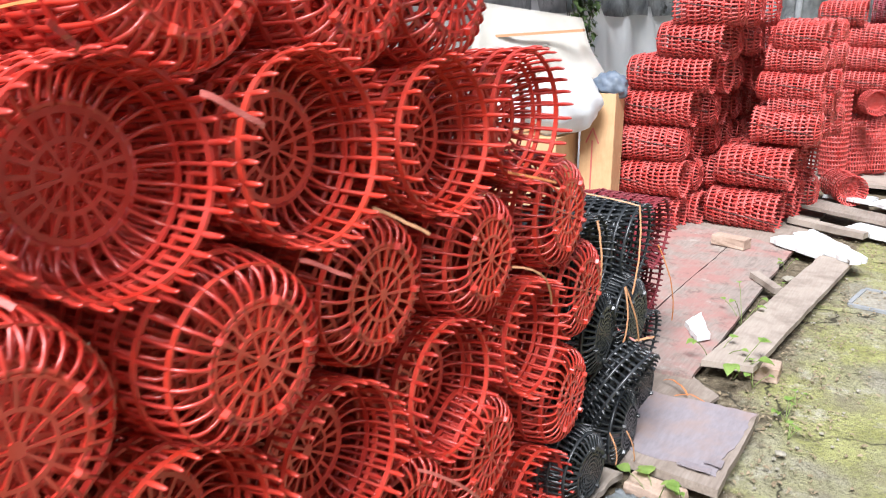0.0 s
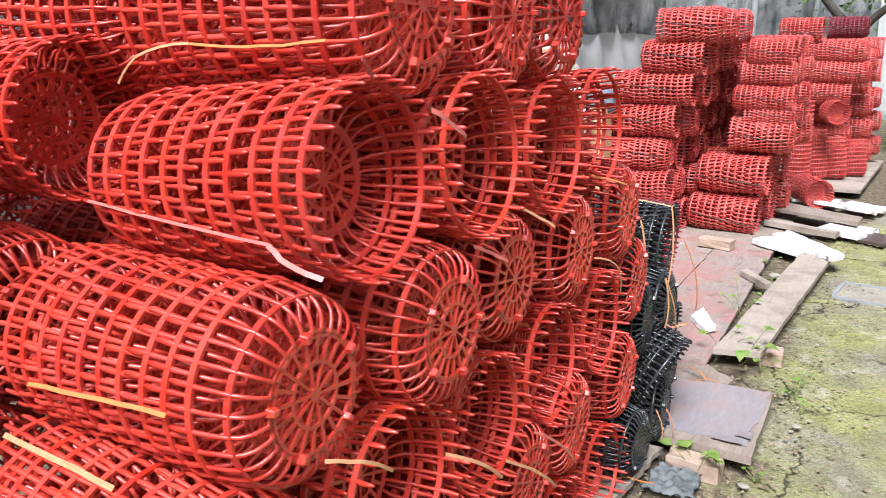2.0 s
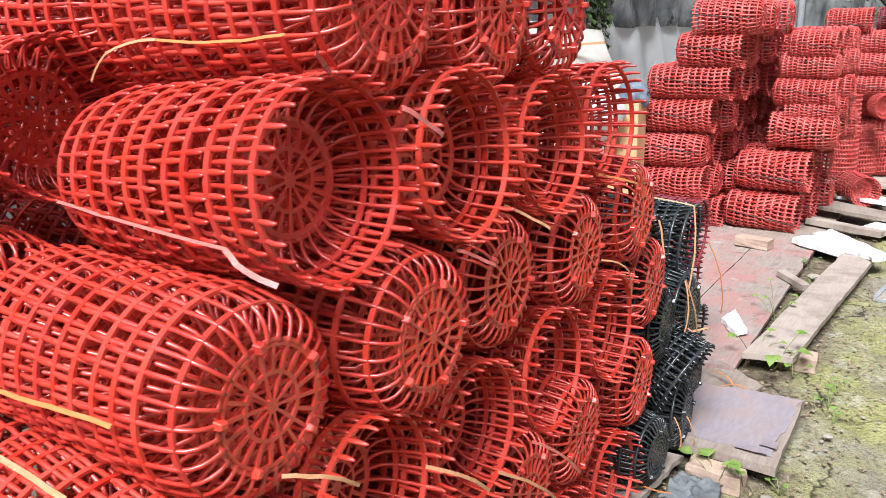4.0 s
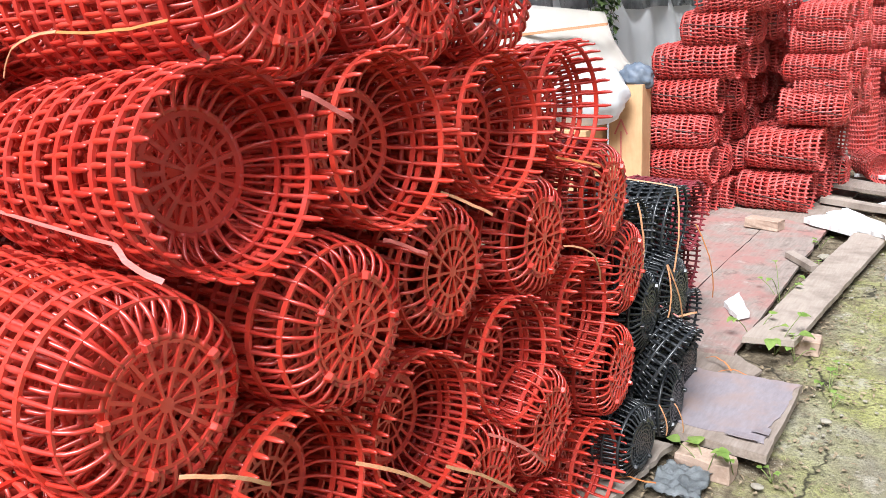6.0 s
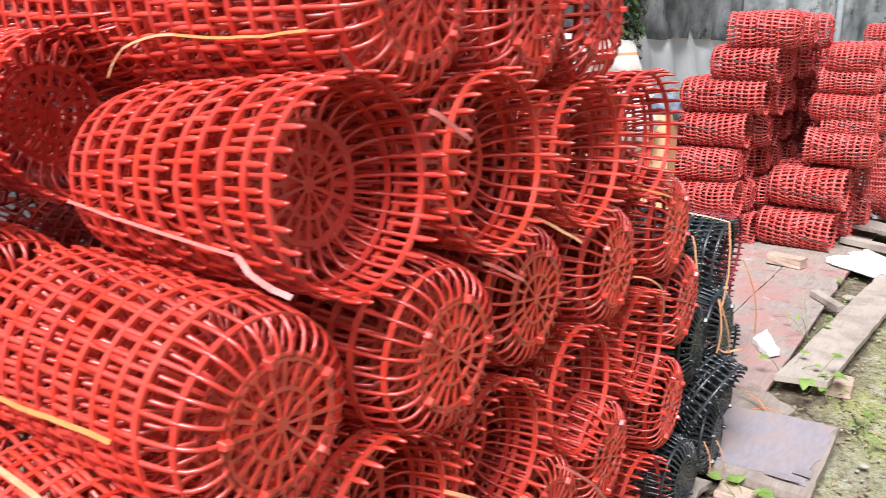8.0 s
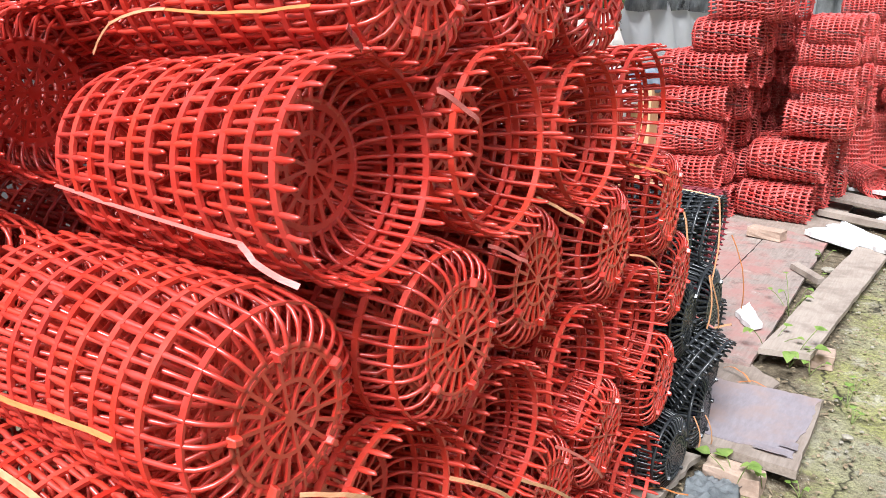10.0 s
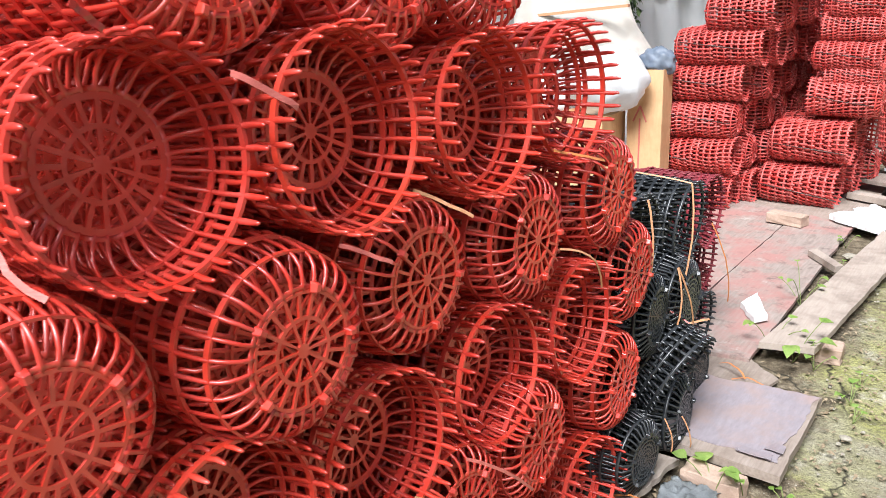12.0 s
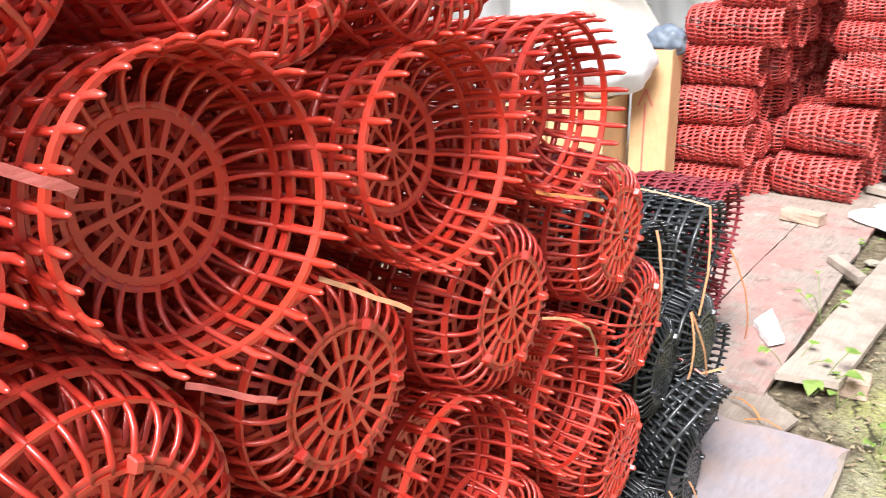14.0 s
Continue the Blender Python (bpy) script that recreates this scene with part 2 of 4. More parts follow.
NET = sheet_material("dark_shade_net", (0.20, 0.21, 0.215), (0.72, 0.73, 0.73), 2.6, 0.4)
nn, nl = NET.node_tree.nodes, NET.node_tree.links
mould = ramp(nn, nl, noise_node(nn, nl, 7, 9, 0.8).outputs["Fac"], [(0.50, (0, 0, 0)), (0.60, (0.85,) * 3)])
streak = ramp(nn, nl, noise_node(nn, nl, 2.0, 5, 0.6, stretch=(3, 3, 0.5)).outputs["Fac"], [(0.46, (0, 0, 0)), (0.62, (1, 1, 1))])
blot = mix(nn, nl, 1.0, mould.outputs["Color"], streak.outputs["Color"], "MULTIPLY")
cloth = [k for k in nn if k.bl_idname == "ShaderNodeValToRGB"][0].outputs["Color"]
soiled = mix(nn, nl, blot, cloth, (0.05, 0.05, 0.045))
nl.new(soiled, nn["Principled BSDF"].inputs["Base Color"])
nl.new(soiled, [k for k in nn if k.bl_idname == "ShaderNodeBsdfTranslucent"][0].inputs["Color"])
WHITE_SHEET = sheet_material("white_plastic_sheet", (0.86, 0.87, 0.87), (0.93, 0.93, 0.93), 1.5, 0.6)
SACK = sheet_material("white_sack", (0.72, 0.74, 0.76), (0.86, 0.87, 0.88), 4, 0.35, 0.4)
CLEAR_SHEET = sheet_material("cloudy_plastic_film", (0.76, 0.73, 0.66), (0.86, 0.84, 0.80), 2, 0.5, 0.35)
BLUE = plastic("blue_grey_plastic", (0.10, 0.13, 0.17), (0.12, 0.15, 0.20), (0.3, 0.32, 0.34), 0.5)
GREY_FILM = sheet_material("grey_crumpled_film", (0.22, 0.24, 0.25), (0.50, 0.53, 0.55), 12, 0.3, 0.3)
LEAF = sheet_material("leaf_green", (0.20, 0.34, 0.07), (0.40, 0.54, 0.16), 18, 0.45, 0.5)
LEAF_DARK = sheet_material("vine_leaf", (0.05, 0.09, 0.03), (0.16, 0.22, 0.08), 14, 0.35, 0.5)
STEM = rough_stuff("green_stem", (0.16, 0.22, 0.07), (0.28, 0.32, 0.12), 60)
BARK = rough_stuff("bark", (0.05, 0.045, 0.04), (0.14, 0.12, 0.10), 30)
STEEL = rough_stuff("galvanised_post", (0.25, 0.26, 0.27), (0.36, 0.37, 0.38), 30, 0.5, 0.2, 0.001)


# ---------------------------------------------------------------- mesh helpers
def part(name, bm, material, parent=None, label="", smooth=True):
    me = bpy.data.meshes.new(name)
    bm.normal_update()
    bm.to_mesh(me)
    bm.free()
    me.materials.append(material)
    if smooth:
        for p in me.polygons:
            p.use_smooth = True
    ob = new(name, me)
    ob.parent = parent
    if label:
        tagged(ob, label)
    return ob


def sweep(bm, pts, sides, closed=False, caps=True):
    """A bar along pts: each (place, side vector, up vector), the vectors being half the width and half the thickness."""
    rings = []
    for p, u, v in pts:
        ring = []
        for k in range(sides):
            a = 2 * math.pi * (k + 0.5) / sides
            s = 1.25 if sides == 4 else 1.0
            ring.append(bm.verts.new(p + u * (math.cos(a) * s) + v * (math.sin(a) * s)))
        rings.append(ring)
    count = len(rings)
    for i in range(count if closed else count - 1):
        a, b = rings[i], rings[(i + 1) % count]
        for k in range(sides):
            bm.faces.new((a[k], a[(k + 1) % sides], b[(k + 1) % sides], b[k]))
    if caps and not closed:
        bm.faces.new(rings[0][::-1])
        bm.faces.new(rings[-1])
    return rings


def hoop(bm, r, z, radial, axial, seg, sides=4):
    pts = []
    for i in range(seg):
        a = 2 * math.pi * i / seg
        d = Vector((math.cos(a), math.sin(a), 0))
        pts.append((d * r + Vector((0, 0, z)), d * radial, Vector((0, 0, axial))))
    sweep(bm, pts, sides, closed=True)


def bar(bm, a, b, width, thick, up=Vector((0, 0, 1)), sides=4):
    a, b, up = Vector(a), Vector(b), Vector(up)
    side = (b - a).cross(up).normalized()
    up = side.cross(b - a).normalized()
    sweep(bm, [(a, side * width, up * thick), (b, side * width, up * thick)], sides)


def strip(bm, pts, width, normal, thick=0.0012):
    """A flat ribbon along pts with some thickness."""
    pts = [Vector(p) for p in pts]
    normal = Vector(normal)
    out = []
    for i, p in enumerate(pts):
        d = (pts[min(i + 1, len(pts) - 1)] - pts[max(i - 1, 0)]).normalized()
        s = d.cross(normal)
        s = s.normalized() if s.length > 1e-4 else Vector((0, 0, 1))
        out.append((p, s * width * 0.7, s.cross(d) * thick))
    sweep(bm, out, 4)


def bend(a, b, sag, steps=7, wob=0.004, rnd=random):
    a, b, sag = Vector(a), Vector(b), Vector(sag)
    out = []
    for i in range(steps + 1):
        u = i / steps
        p = a.lerp(b, u) + sag * (4 * u * (1 - u))
        out.append(p + Vector([rnd.uniform(-wob, wob) for _ in range(3)]))
    return out


# ---------------------------------------------------------------- the baskets
# local axes: z from the basket's floor (0) to its open mouth
PROFILE = [(0.0790, 0.000), (0.0875, 0.000), (0.0990, 0.0015), (0.1100, 0.006), (0.1195, 0.0145), (0.1265, 0.027), (0.1310, 0.045), (0.1345, 0.066), (0.1375, 0.088)]
TIP = 0.120
PITCH = 0.0425


def profile_at(z0):
    """The part of a rib's profile that lies above z0."""
    out = []
    for (r0, a), (r1, b) in zip(PROFILE, PROFILE[1:]):
        if b < z0:
            continue
        if a < z0:
            u = (z0 - a) / (b - a)
            out.append((r0 + (r1 - r0) * u, z0))
        elif not out:
            out.append((r0, a))
        out.append((r1, b))
    return out


def ribs_mesh(count, sides, z0, width, thick, rnd, points=None, reach=TIP):
    """The ribs, joined at their lower ends by a flat ring, as moulded."""
    bm = bmesh.new()
    prof = profile_at(z0)
    made = []
    for i in range(count):
        a = 2 * math.pi * i / count + rnd.uniform(-0.008, 0.008)
        d, s = Vector((math.cos(a), math.sin(a), 0)), Vector((-math.sin(a), math.cos(a), 0))
        tip = reach + rnd.uniform(-0.006, 0.004) * (reach - 0.088) / 0.032
        bow = rnd.uniform(-0.0015, 0.0015)
        line = prof + [(PROFILE[-1][0] + 0.0024 + bow, 0.088 + (reach - 0.088) * 0.40), (PROFILE[-1][0] + 0.0016 + bow, 0.088 + (tip - 0.088) * 0.86), (PROFILE[-1][0] + 0.001 + bow, tip)]
        if points:
            line = [line[k] for k in points]
        pts = []
        for k, (r, z) in enumerate(line):
            p = d * r + Vector((0, 0, z)) + s * rnd.uniform(-0.0006, 0.0006)
            q0, q1 = line[max(k - 1, 0)], line[min(k + 1, len(line) - 1)]
            t = d * (q1[0] - q0[0]) + Vector((0, 0, q1[1] - q0[1]))
            up = s.cross(t).normalized()
            last = k == len(line) - 1
            w = width * (0.55 if last else 1.05 if z > reach - 0.010 else 1.5 if z > 0.07 else 1.1 if z > 0.03 else 1.0)
            h = thick * (0.5 if last else 1.0)
            pts.append((p, s * w, up * h))
        made.append(sweep(bm, pts, sides))
    right, left = ((0, 5), (2, 3)) if sides == 6 else ((0, 3), (1, 2))
    for a, b in zip(made, made[1:] + made[:1]):
        loop = []
        for row in (0, 1):
            loop.append([a[row][right[0]], b[row][left[0]], b[row][left[1]], a[row][right[1]]])
        for k in (0, 2):
            bm.faces.new((loop[0][k], loop[0][k + 1], loop[1][(k + 1) % 4], loop[1][k]))
        for row in loop:
            bm.faces.new(row)
    bmesh.ops.recalc_face_normals(bm, faces=list(bm.faces))
    return bm


def floor_mesh(arcs, half=0.0025, radii=(0.010, 0.0410, 0.0465, 0.0760, 0.0805)):
    """The round floor grid in one piece: rings, ten inner and twenty outer spokes of a half width, a hub."""
    bm = bmesh.new()
    rows = []
    for r in radii:
        row = []
        for i in range(20):
            a, w = 2 * math.pi * i / 20, min(half / r, 0.14)
            step = 2 * math.pi / 20 - 2 * w
            row += [a - w, a + w] + [a + w + step * k / arcs for k in range(1, arcs)]
        rows.append([bm.verts.new((r * math.cos(t), r * math.sin(t), -0.0022)) for t in row])
    per = arcs + 1
    n = 20 * per
    faces = [bm.faces.new(rows[0])]
    for j in range(len(radii) - 1):
        for k in range(n):
            spoke, number = k % per == 0, k // per
            if j % 2 == 1 or (j == 0 and spoke and number % 2 == 0) or (j > 1 and spoke):
                faces.append(bm.faces.new((rows[j][k], rows[j + 1][k], rows[j + 1][(k + 1) % n], rows[j][(k + 1) % n])))
    up = bmesh.ops.extrude_face_region(bm, geom=faces)
    for v in up["geom"]:
        if isinstance(v, bmesh.types.BMVert):
            v.co.z += 0.0044
    loose = [v for v in bm.verts if not v.link_faces]
    bmesh.ops.delete(bm, geom=loose, context="VERTS")
    bmesh.ops.recalc_face_normals(bm, faces=list(bm.faces))
    return bm


def foot_mesh():
    bm = bmesh.new()
    bmesh.ops.create_cube(bm, size=1)
    for v in bm.verts:
        taper = 0.72 if v.co.z < 0 else 1.0
        v.co = Vector((v.co.x * 0.0165 * taper, v.co.y * 0.0125 * taper, v.co.z * 0.013))
    bmesh.ops.bevel(bm, geom=list(bm.edges), offset=0.0015, segments=1, affect="EDGES")
    return bm


def data_of(bm, name, material, smooth=True):
    ob = part(name, bm, material, smooth=smooth)
    me = ob.data
    bpy.data.objects.remove(ob)
    return me


def basket_kit(material, ribs, sides, seg, width=0.0036, thick=0.0034, low=False, band=0.0056, reach=TIP, ringed=False, rim=0.080):
    """Shared meshes of one kind of basket."""
    rnd = random.Random(5)
    kit = {"low": low}
    kit["ribs"] = [data_of(ribs_mesh(ribs, sides, 0.0, width, thick, rnd, (0, 1, 4, 8, 9, 11) if low else None, reach), "ribs", material) for _ in range(3)]
    kit["ribs_inner"] = [data_of(ribs_mesh(ribs, sides, 0.0, width, thick, rnd, (0, 1, 4, 8, 11) if low else (0, 1, 4, 6, 8, 9, 10, 11), reach), "ribs", material) for _ in range(3)]
    kit["floor_inner"] = data_of(floor_mesh(1), "floor_grid", material, False)
    kit["floor"] = data_of(floor_mesh(2, 0.0014, (0.009, 0.018, 0.023, 0.032, 0.037, 0.046, 0.051, 0.060, 0.065, 0.075, 0.081)) if ringed else floor_mesh(1 if low else 3), "floor_grid", material, False)
    kit["floor_wide"] = data_of(floor_mesh(1 if low else 3, 0.0031, (0.011, 0.0400, 0.0462, 0.0725, 0.0808)), "floor_grid", material, False)
    kit["foot"] = data_of(foot_mesh(), "foot", material, False)
    bm = bmesh.new()
    hoop(bm, 0.1366, rim, 0.0028, band, ribs * (1 if low else 2), 4)
    kit["rim"] = data_of(bm, "rim_hoop", material, low)
    bm = bmesh.new()
    hoop(bm, 0.1262, 0.0275, 0.0020, 0.0056, ribs * (1 if low else 2), 4)
    kit["belt"] = data_of(bm, "belt_hoop", material, low)
    return kit


def piece(name, data, parent, m=None):
    ob = new(name, data)
    ob.parent = parent
    if m is not None:
        ob.matrix_basis = m
    return ob


def bundle(kit, count, pitch, seed, label, category, group, name="basket_bundle", feet=True, inner=None):
    """Nested baskets: the first shows its floor at z = 0, the last its mouth."""
    rnd = random.Random(seed)
    top = tagged(new(name), label, category, group)
    for k in range(count):
        end = k in (0, count - 1)
        turn = rnd.uniform(0, 360)
        m = pose(rnd.uniform(-.0015, .0015), rnd.uniform(-.0015, .0015), k * pitch, rnd.uniform(-.6, .6), rnd.uniform(-.6, .6), turn)
        use = kit if end or inner is None or k == count - 2 else inner
        ribs = piece("basket", use["ribs" if end else "ribs_inner"][rnd.randrange(3)], top, m)
        piece("rim_hoop", use["rim"], ribs)
        if end or not use["low"]:
            piece("floor_grid", use["floor" if k == 0 else "floor_wide" if end else "floor_inner"], ribs)
        if end:
            piece("belt_hoop", kit["belt"], ribs)
        if k == 0 and feet:
            for i in range(5):
                a = 2 * math.pi * (i * 4) / 20
                piece("foot", kit["foot"], ribs, pose(0.083 * math.cos(a), 0.083 * math.sin(a), -0.005, 0, 0, math.degrees(a)))
    return top


def lay(top, x, y, z, mouth_out, yaw=0, pitch=0, spin=0, scale=1.0):
    """Lay a bundle on its side: its floor at (x, y, z), the mouth towards +X (mouth_out) or -X."""
    turn = pose(0, 0, 0, 0, 90 if mouth_out else -90, 0)
    top.matrix_basis = pose(x, y, z, 0, pitch, yaw) @ turn @ pose(0, 0, 0, 0, 0, spin) @ Matrix.Scale(scale, 4)
    return top


COUNT = 10
LENGTH = (COUNT - 1) * PITCH + TIP
near = basket_kit(RED, 30, 6, 40, 0.0031, 0.0030)
near_behind = basket_kit(RED, 30, 4, 30, 0.0031, 0.0030, low=True)


def red_bundle(y, z, mouth_out, face=-0.738, seed=0, count=COUNT, label=None, yaw=None, pitch=None, kit=None, inner=None, step=PITCH):
    rnd = random.Random(seed * 7 + 3)
    text = label or ("nested red plastic baskets lying in a stack, open mouth outward" if mouth_out else "nested red plastic baskets lying in a stack, round floor outward")
    b = bundle(kit or near, count, step, seed, text, "basket bundle", "red bundles in the big stack", inner=inner)
    length = (count - 1) * step + TIP
    yaw = rnd.uniform(-1.5, 1.5) if yaw is None else yaw
    pitch = rnd.uniform(-1.2, 1.2) if pitch is None else pitch
    if mouth_out:
        c = pose(face, y, z, 0, pitch, yaw) @ Vector((-length, 0, 0))
        lay(b, c.x, c.y, c.z, True, yaw, pitch)
    else:
        lay(b, face, y, z, False, yaw, pitch)
    return b


# ---------------------------------------------------------------- ground and setting
def ground_mesh():
    bm = bmesh.new()
    xs = [-300, -60, -20, -8, -4] + [-3 + 0.12 * i for i in range(44)] + [3, 6, 20, 60, 300]
    ys = [-300, -60, -20, -5, -1] + [0.6 + 0.12 * i for i in range(72)] + [10, 12, 16, 30, 80, 300]
    grid = []
    for y in ys:
        row = []
        for x in xs:
            h = 0.012 * noise.noise(Vector((x * 1.3, y * 1.3, 0))) + 0.006 * noise.noise(Vector((x * 5, y * 5, 3)))
            row.append(bm.verts.new((x, y, h if abs(x) < 6 and abs(y) < 16 else 0)))
        grid.append(row)
    for a, b in zip(grid, grid[1:]):
        for i in range(len(xs) - 1):
            bm.faces.new((a[i], a[i + 1], b[i + 1], b[i]))
    return bm


tagged(part("ground", ground_mesh(), GROUND), "mossy cracked concrete yard with yellow-green patches", "ground", kind="structure")


def hanging_sheet(x0, y0, x1, y1, z0, z1, folds, depth, seed, cols=90, rows=16, lean=0.0):
    bm = bmesh.new()
    n = Vector((y1 - y0, x0 - x1, 0)).normalized()
    grid = []
    for j in range(rows + 1):
        v = j / rows
        row = []
        for i in range(cols + 1):
            u = i / cols
            f = depth * (math.sin(u * folds * 6.28 + 2 * noise.noise(Vector((u * 6, v * 2, seed)))) * 0.5 + noise.noise(Vector((u * 14, v * 3, seed + 5))))
            sag = 0.06 * noise.noise(Vector((u * 9, seed, 0))) * (1 - v if z0 > 0.5 else v)
            row.append(bm.verts.new(Vector((x0 + (x1 - x0) * u, y0 + (y1 - y0) * u, z0 + (z1 - z0) * v + sag)) + n * (f + lean * (1 - v))))
        grid.append(row)
    for a, b in zip(grid, grid[1:]):
        for i in range(cols):
            bm.faces.new((a[i], a[i + 1], b[i + 1], b[i]))
    r = bmesh.ops.solidify(bm, geom=list(bm.faces), thickness=0.004)
    return bm


tagged(part("backdrop_sheet_low", hanging_sheet(-3.3, 3.4, -3.3, 11.0, 0.0, 1.60, 11, 0.06, 1, lean=0.4), WHITE_SHEET), "white plastic sheet hung along the yard's edge", "plastic sheet", kind="structure")
tagged(part("backdrop_net_high", hanging_sheet(-3.22, 3.4, -3.22, 11.0, 1.50, 3.6, 10, 0.10, 2), NET), "dark grey shade net hung above the white sheet", "shade net", kind="structure")
tagged(part("backdrop_net_end", hanging_sheet(-3.3, 11.0, -0.55, 13.2, 0.0, 3.6, 7, 0.12, 3), NET), "stained grey net closing the end of the yard", "shade net", kind="structure")
tagged(part("backdrop_film_end", hanging_sheet(-0.9, 15.5, 3.0, 16.5, 0.0, 3.4, 7, 0.10, 4), WHITE_SHEET), "pale plastic film of a greenhouse far behind", "plastic sheet", kind="structure")
# added behind the camera, never in view, to hold back low sky light
tagged(part("wall_south", hanging_sheet(-3.3, -4.0, 2.6, -4.0, 0.0, 2.6, 6, 0.06, 6), NET), "unseen dark net added behind the camera to close off low sky", "shade net", kind="structure")
# added dark backing, so no brightness shows through the stack's gaps
tagged(part("wall_west", hanging_sheet(-3.3, -4.0, -3.3, 3.35, 0.0, 3.2, 6, 0.06, 7), NET), "dark net added behind the stack to keep its gaps dark", "shade net", kind="structure")
# added out of view: blocks low sky so the basket mouths stay dark
tagged(part("light_block_east", hanging_sheet(4.2, -4.0, 4.2, 13.0, 0.0, 3.4, 9, 0.06, 8), NET), "unseen dark net added on the open side to block low sky light", "shade net", kind="structure")


# ---------------------------------------------------------------- the big stack, row by row (y, z, mouth outward)
STACK = [
    (0.290, 1.425, False), (0.592, 1.425, False), (0.888, 1.420, False), (1.130, 1.425, False),
    (0.180, 1.185, True), (0.480, 1.194, True), (0.782, 1.190, True), (1.125, 1.170, True), (1.440, 1.178, True),
    (0.333, 0.936, False), (0.638, 0.928, False), (0.937, 0.928, False), (1.263, 0.913, False), (1.625, 0.930, False),
    (0.215, 0.690, False), (0.535, 0.690, True), (0.835, 0.665, True), (1.160, 0.668, True), (1.500, 0.660, True), (1.754, 0.702, False),
    (0.400, 0.440, False), (0.700, 0.440, False), (1.000, 0.450, False), (1.282, 0.460, False), (1.690, 0.425, False),
    (0.550, 0.190, True), (0.900, 0.190, True), (1.220, 0.190, True), (1.560, 0.180, True),
]
# bundles that stand a little in or out of the stack's face
FACES = {0.333: -0.752, 0.638: -0.720, 0.937: -0.752, 0.782: -0.702, 1.125: -0.714}
for i, (y, z, out) in enumerate(STACK):
    if (y, z) in ((0.180, 1.185), (0.290, 1.425)):
        continue
    red_bundle(y, z, out, face=FACES.get(y, -0.722 if out else -0.738), seed=i + 1, pitch=-3 if out else None, inner=near_behind if y > 0.7 else None)
# the second layer, behind the first, and a third behind that; mostly hidden fill, added to darken the gaps
for i, (y, z, out) in enumerate([(0.62, 1.43, False), (0.93, 1.43, False), (0.13, 1.235, True), (0.46, 1.255, True), (0.78, 1.19, True), (1.10, 1.18, True), (1.42, 1.18, True),
                                 (0.00, 0.95, False), (0.32, 0.95, False), (0.64, 0.94, False), (0.95, 0.93, True), (1.26, 0.93, False), (1.58, 0.93, False), (0.18, 0.69, False), (0.50, 0.69, False), (0.82, 0.69, False), (1.13, 0.68, False), (1.45, 0.68, False), (1.76, 0.68, False),
                                 (0.65, 0.44, False), (0.97, 0.44, False), (1.28, 0.44, False), (1.60, 0.44, False), (0.82, 0.19, False), (1.14, 0.19, False), (1.46, 0.19, False), (1.78, 0.19, False)]):
    front = y < 0.7 and z > 0.9
    red_bundle(y, z, out, face=-1.30, seed=i + 61, count=8 if front else 4, kit=near if front else near_behind, inner=near_behind, step=PITCH if front else 0.09)
for i in range(24):
    row, k = divmod(i, 6)
    red_bundle(0.05 + 0.31 * k + 0.15 * (row % 2), 1.43 - 0.245 * row, False, face=-1.72, seed=i + 121, count=3, kit=near_behind, step=0.11)
for y, z, out in ((0.02, 0.69, False), (0.09, 0.44, False), (0.24, 0.19, True)):
    red_bundle(y, z, out, seed=int(y * 100) + 160)


# ---------------------------------------------------------------- ribbons that tie the bundles
def tie(pts, width, material, label, normal=(0.6, -0.7, 0.6), name="tie_ribbon"):
    bm = bmesh.new()
    strip(bm, pts, width * 0.5, normal, 0.0006)
    return tagged(part(name, bm, material, smooth=False), label, "ribbon", "ribbons that tie the bundles")


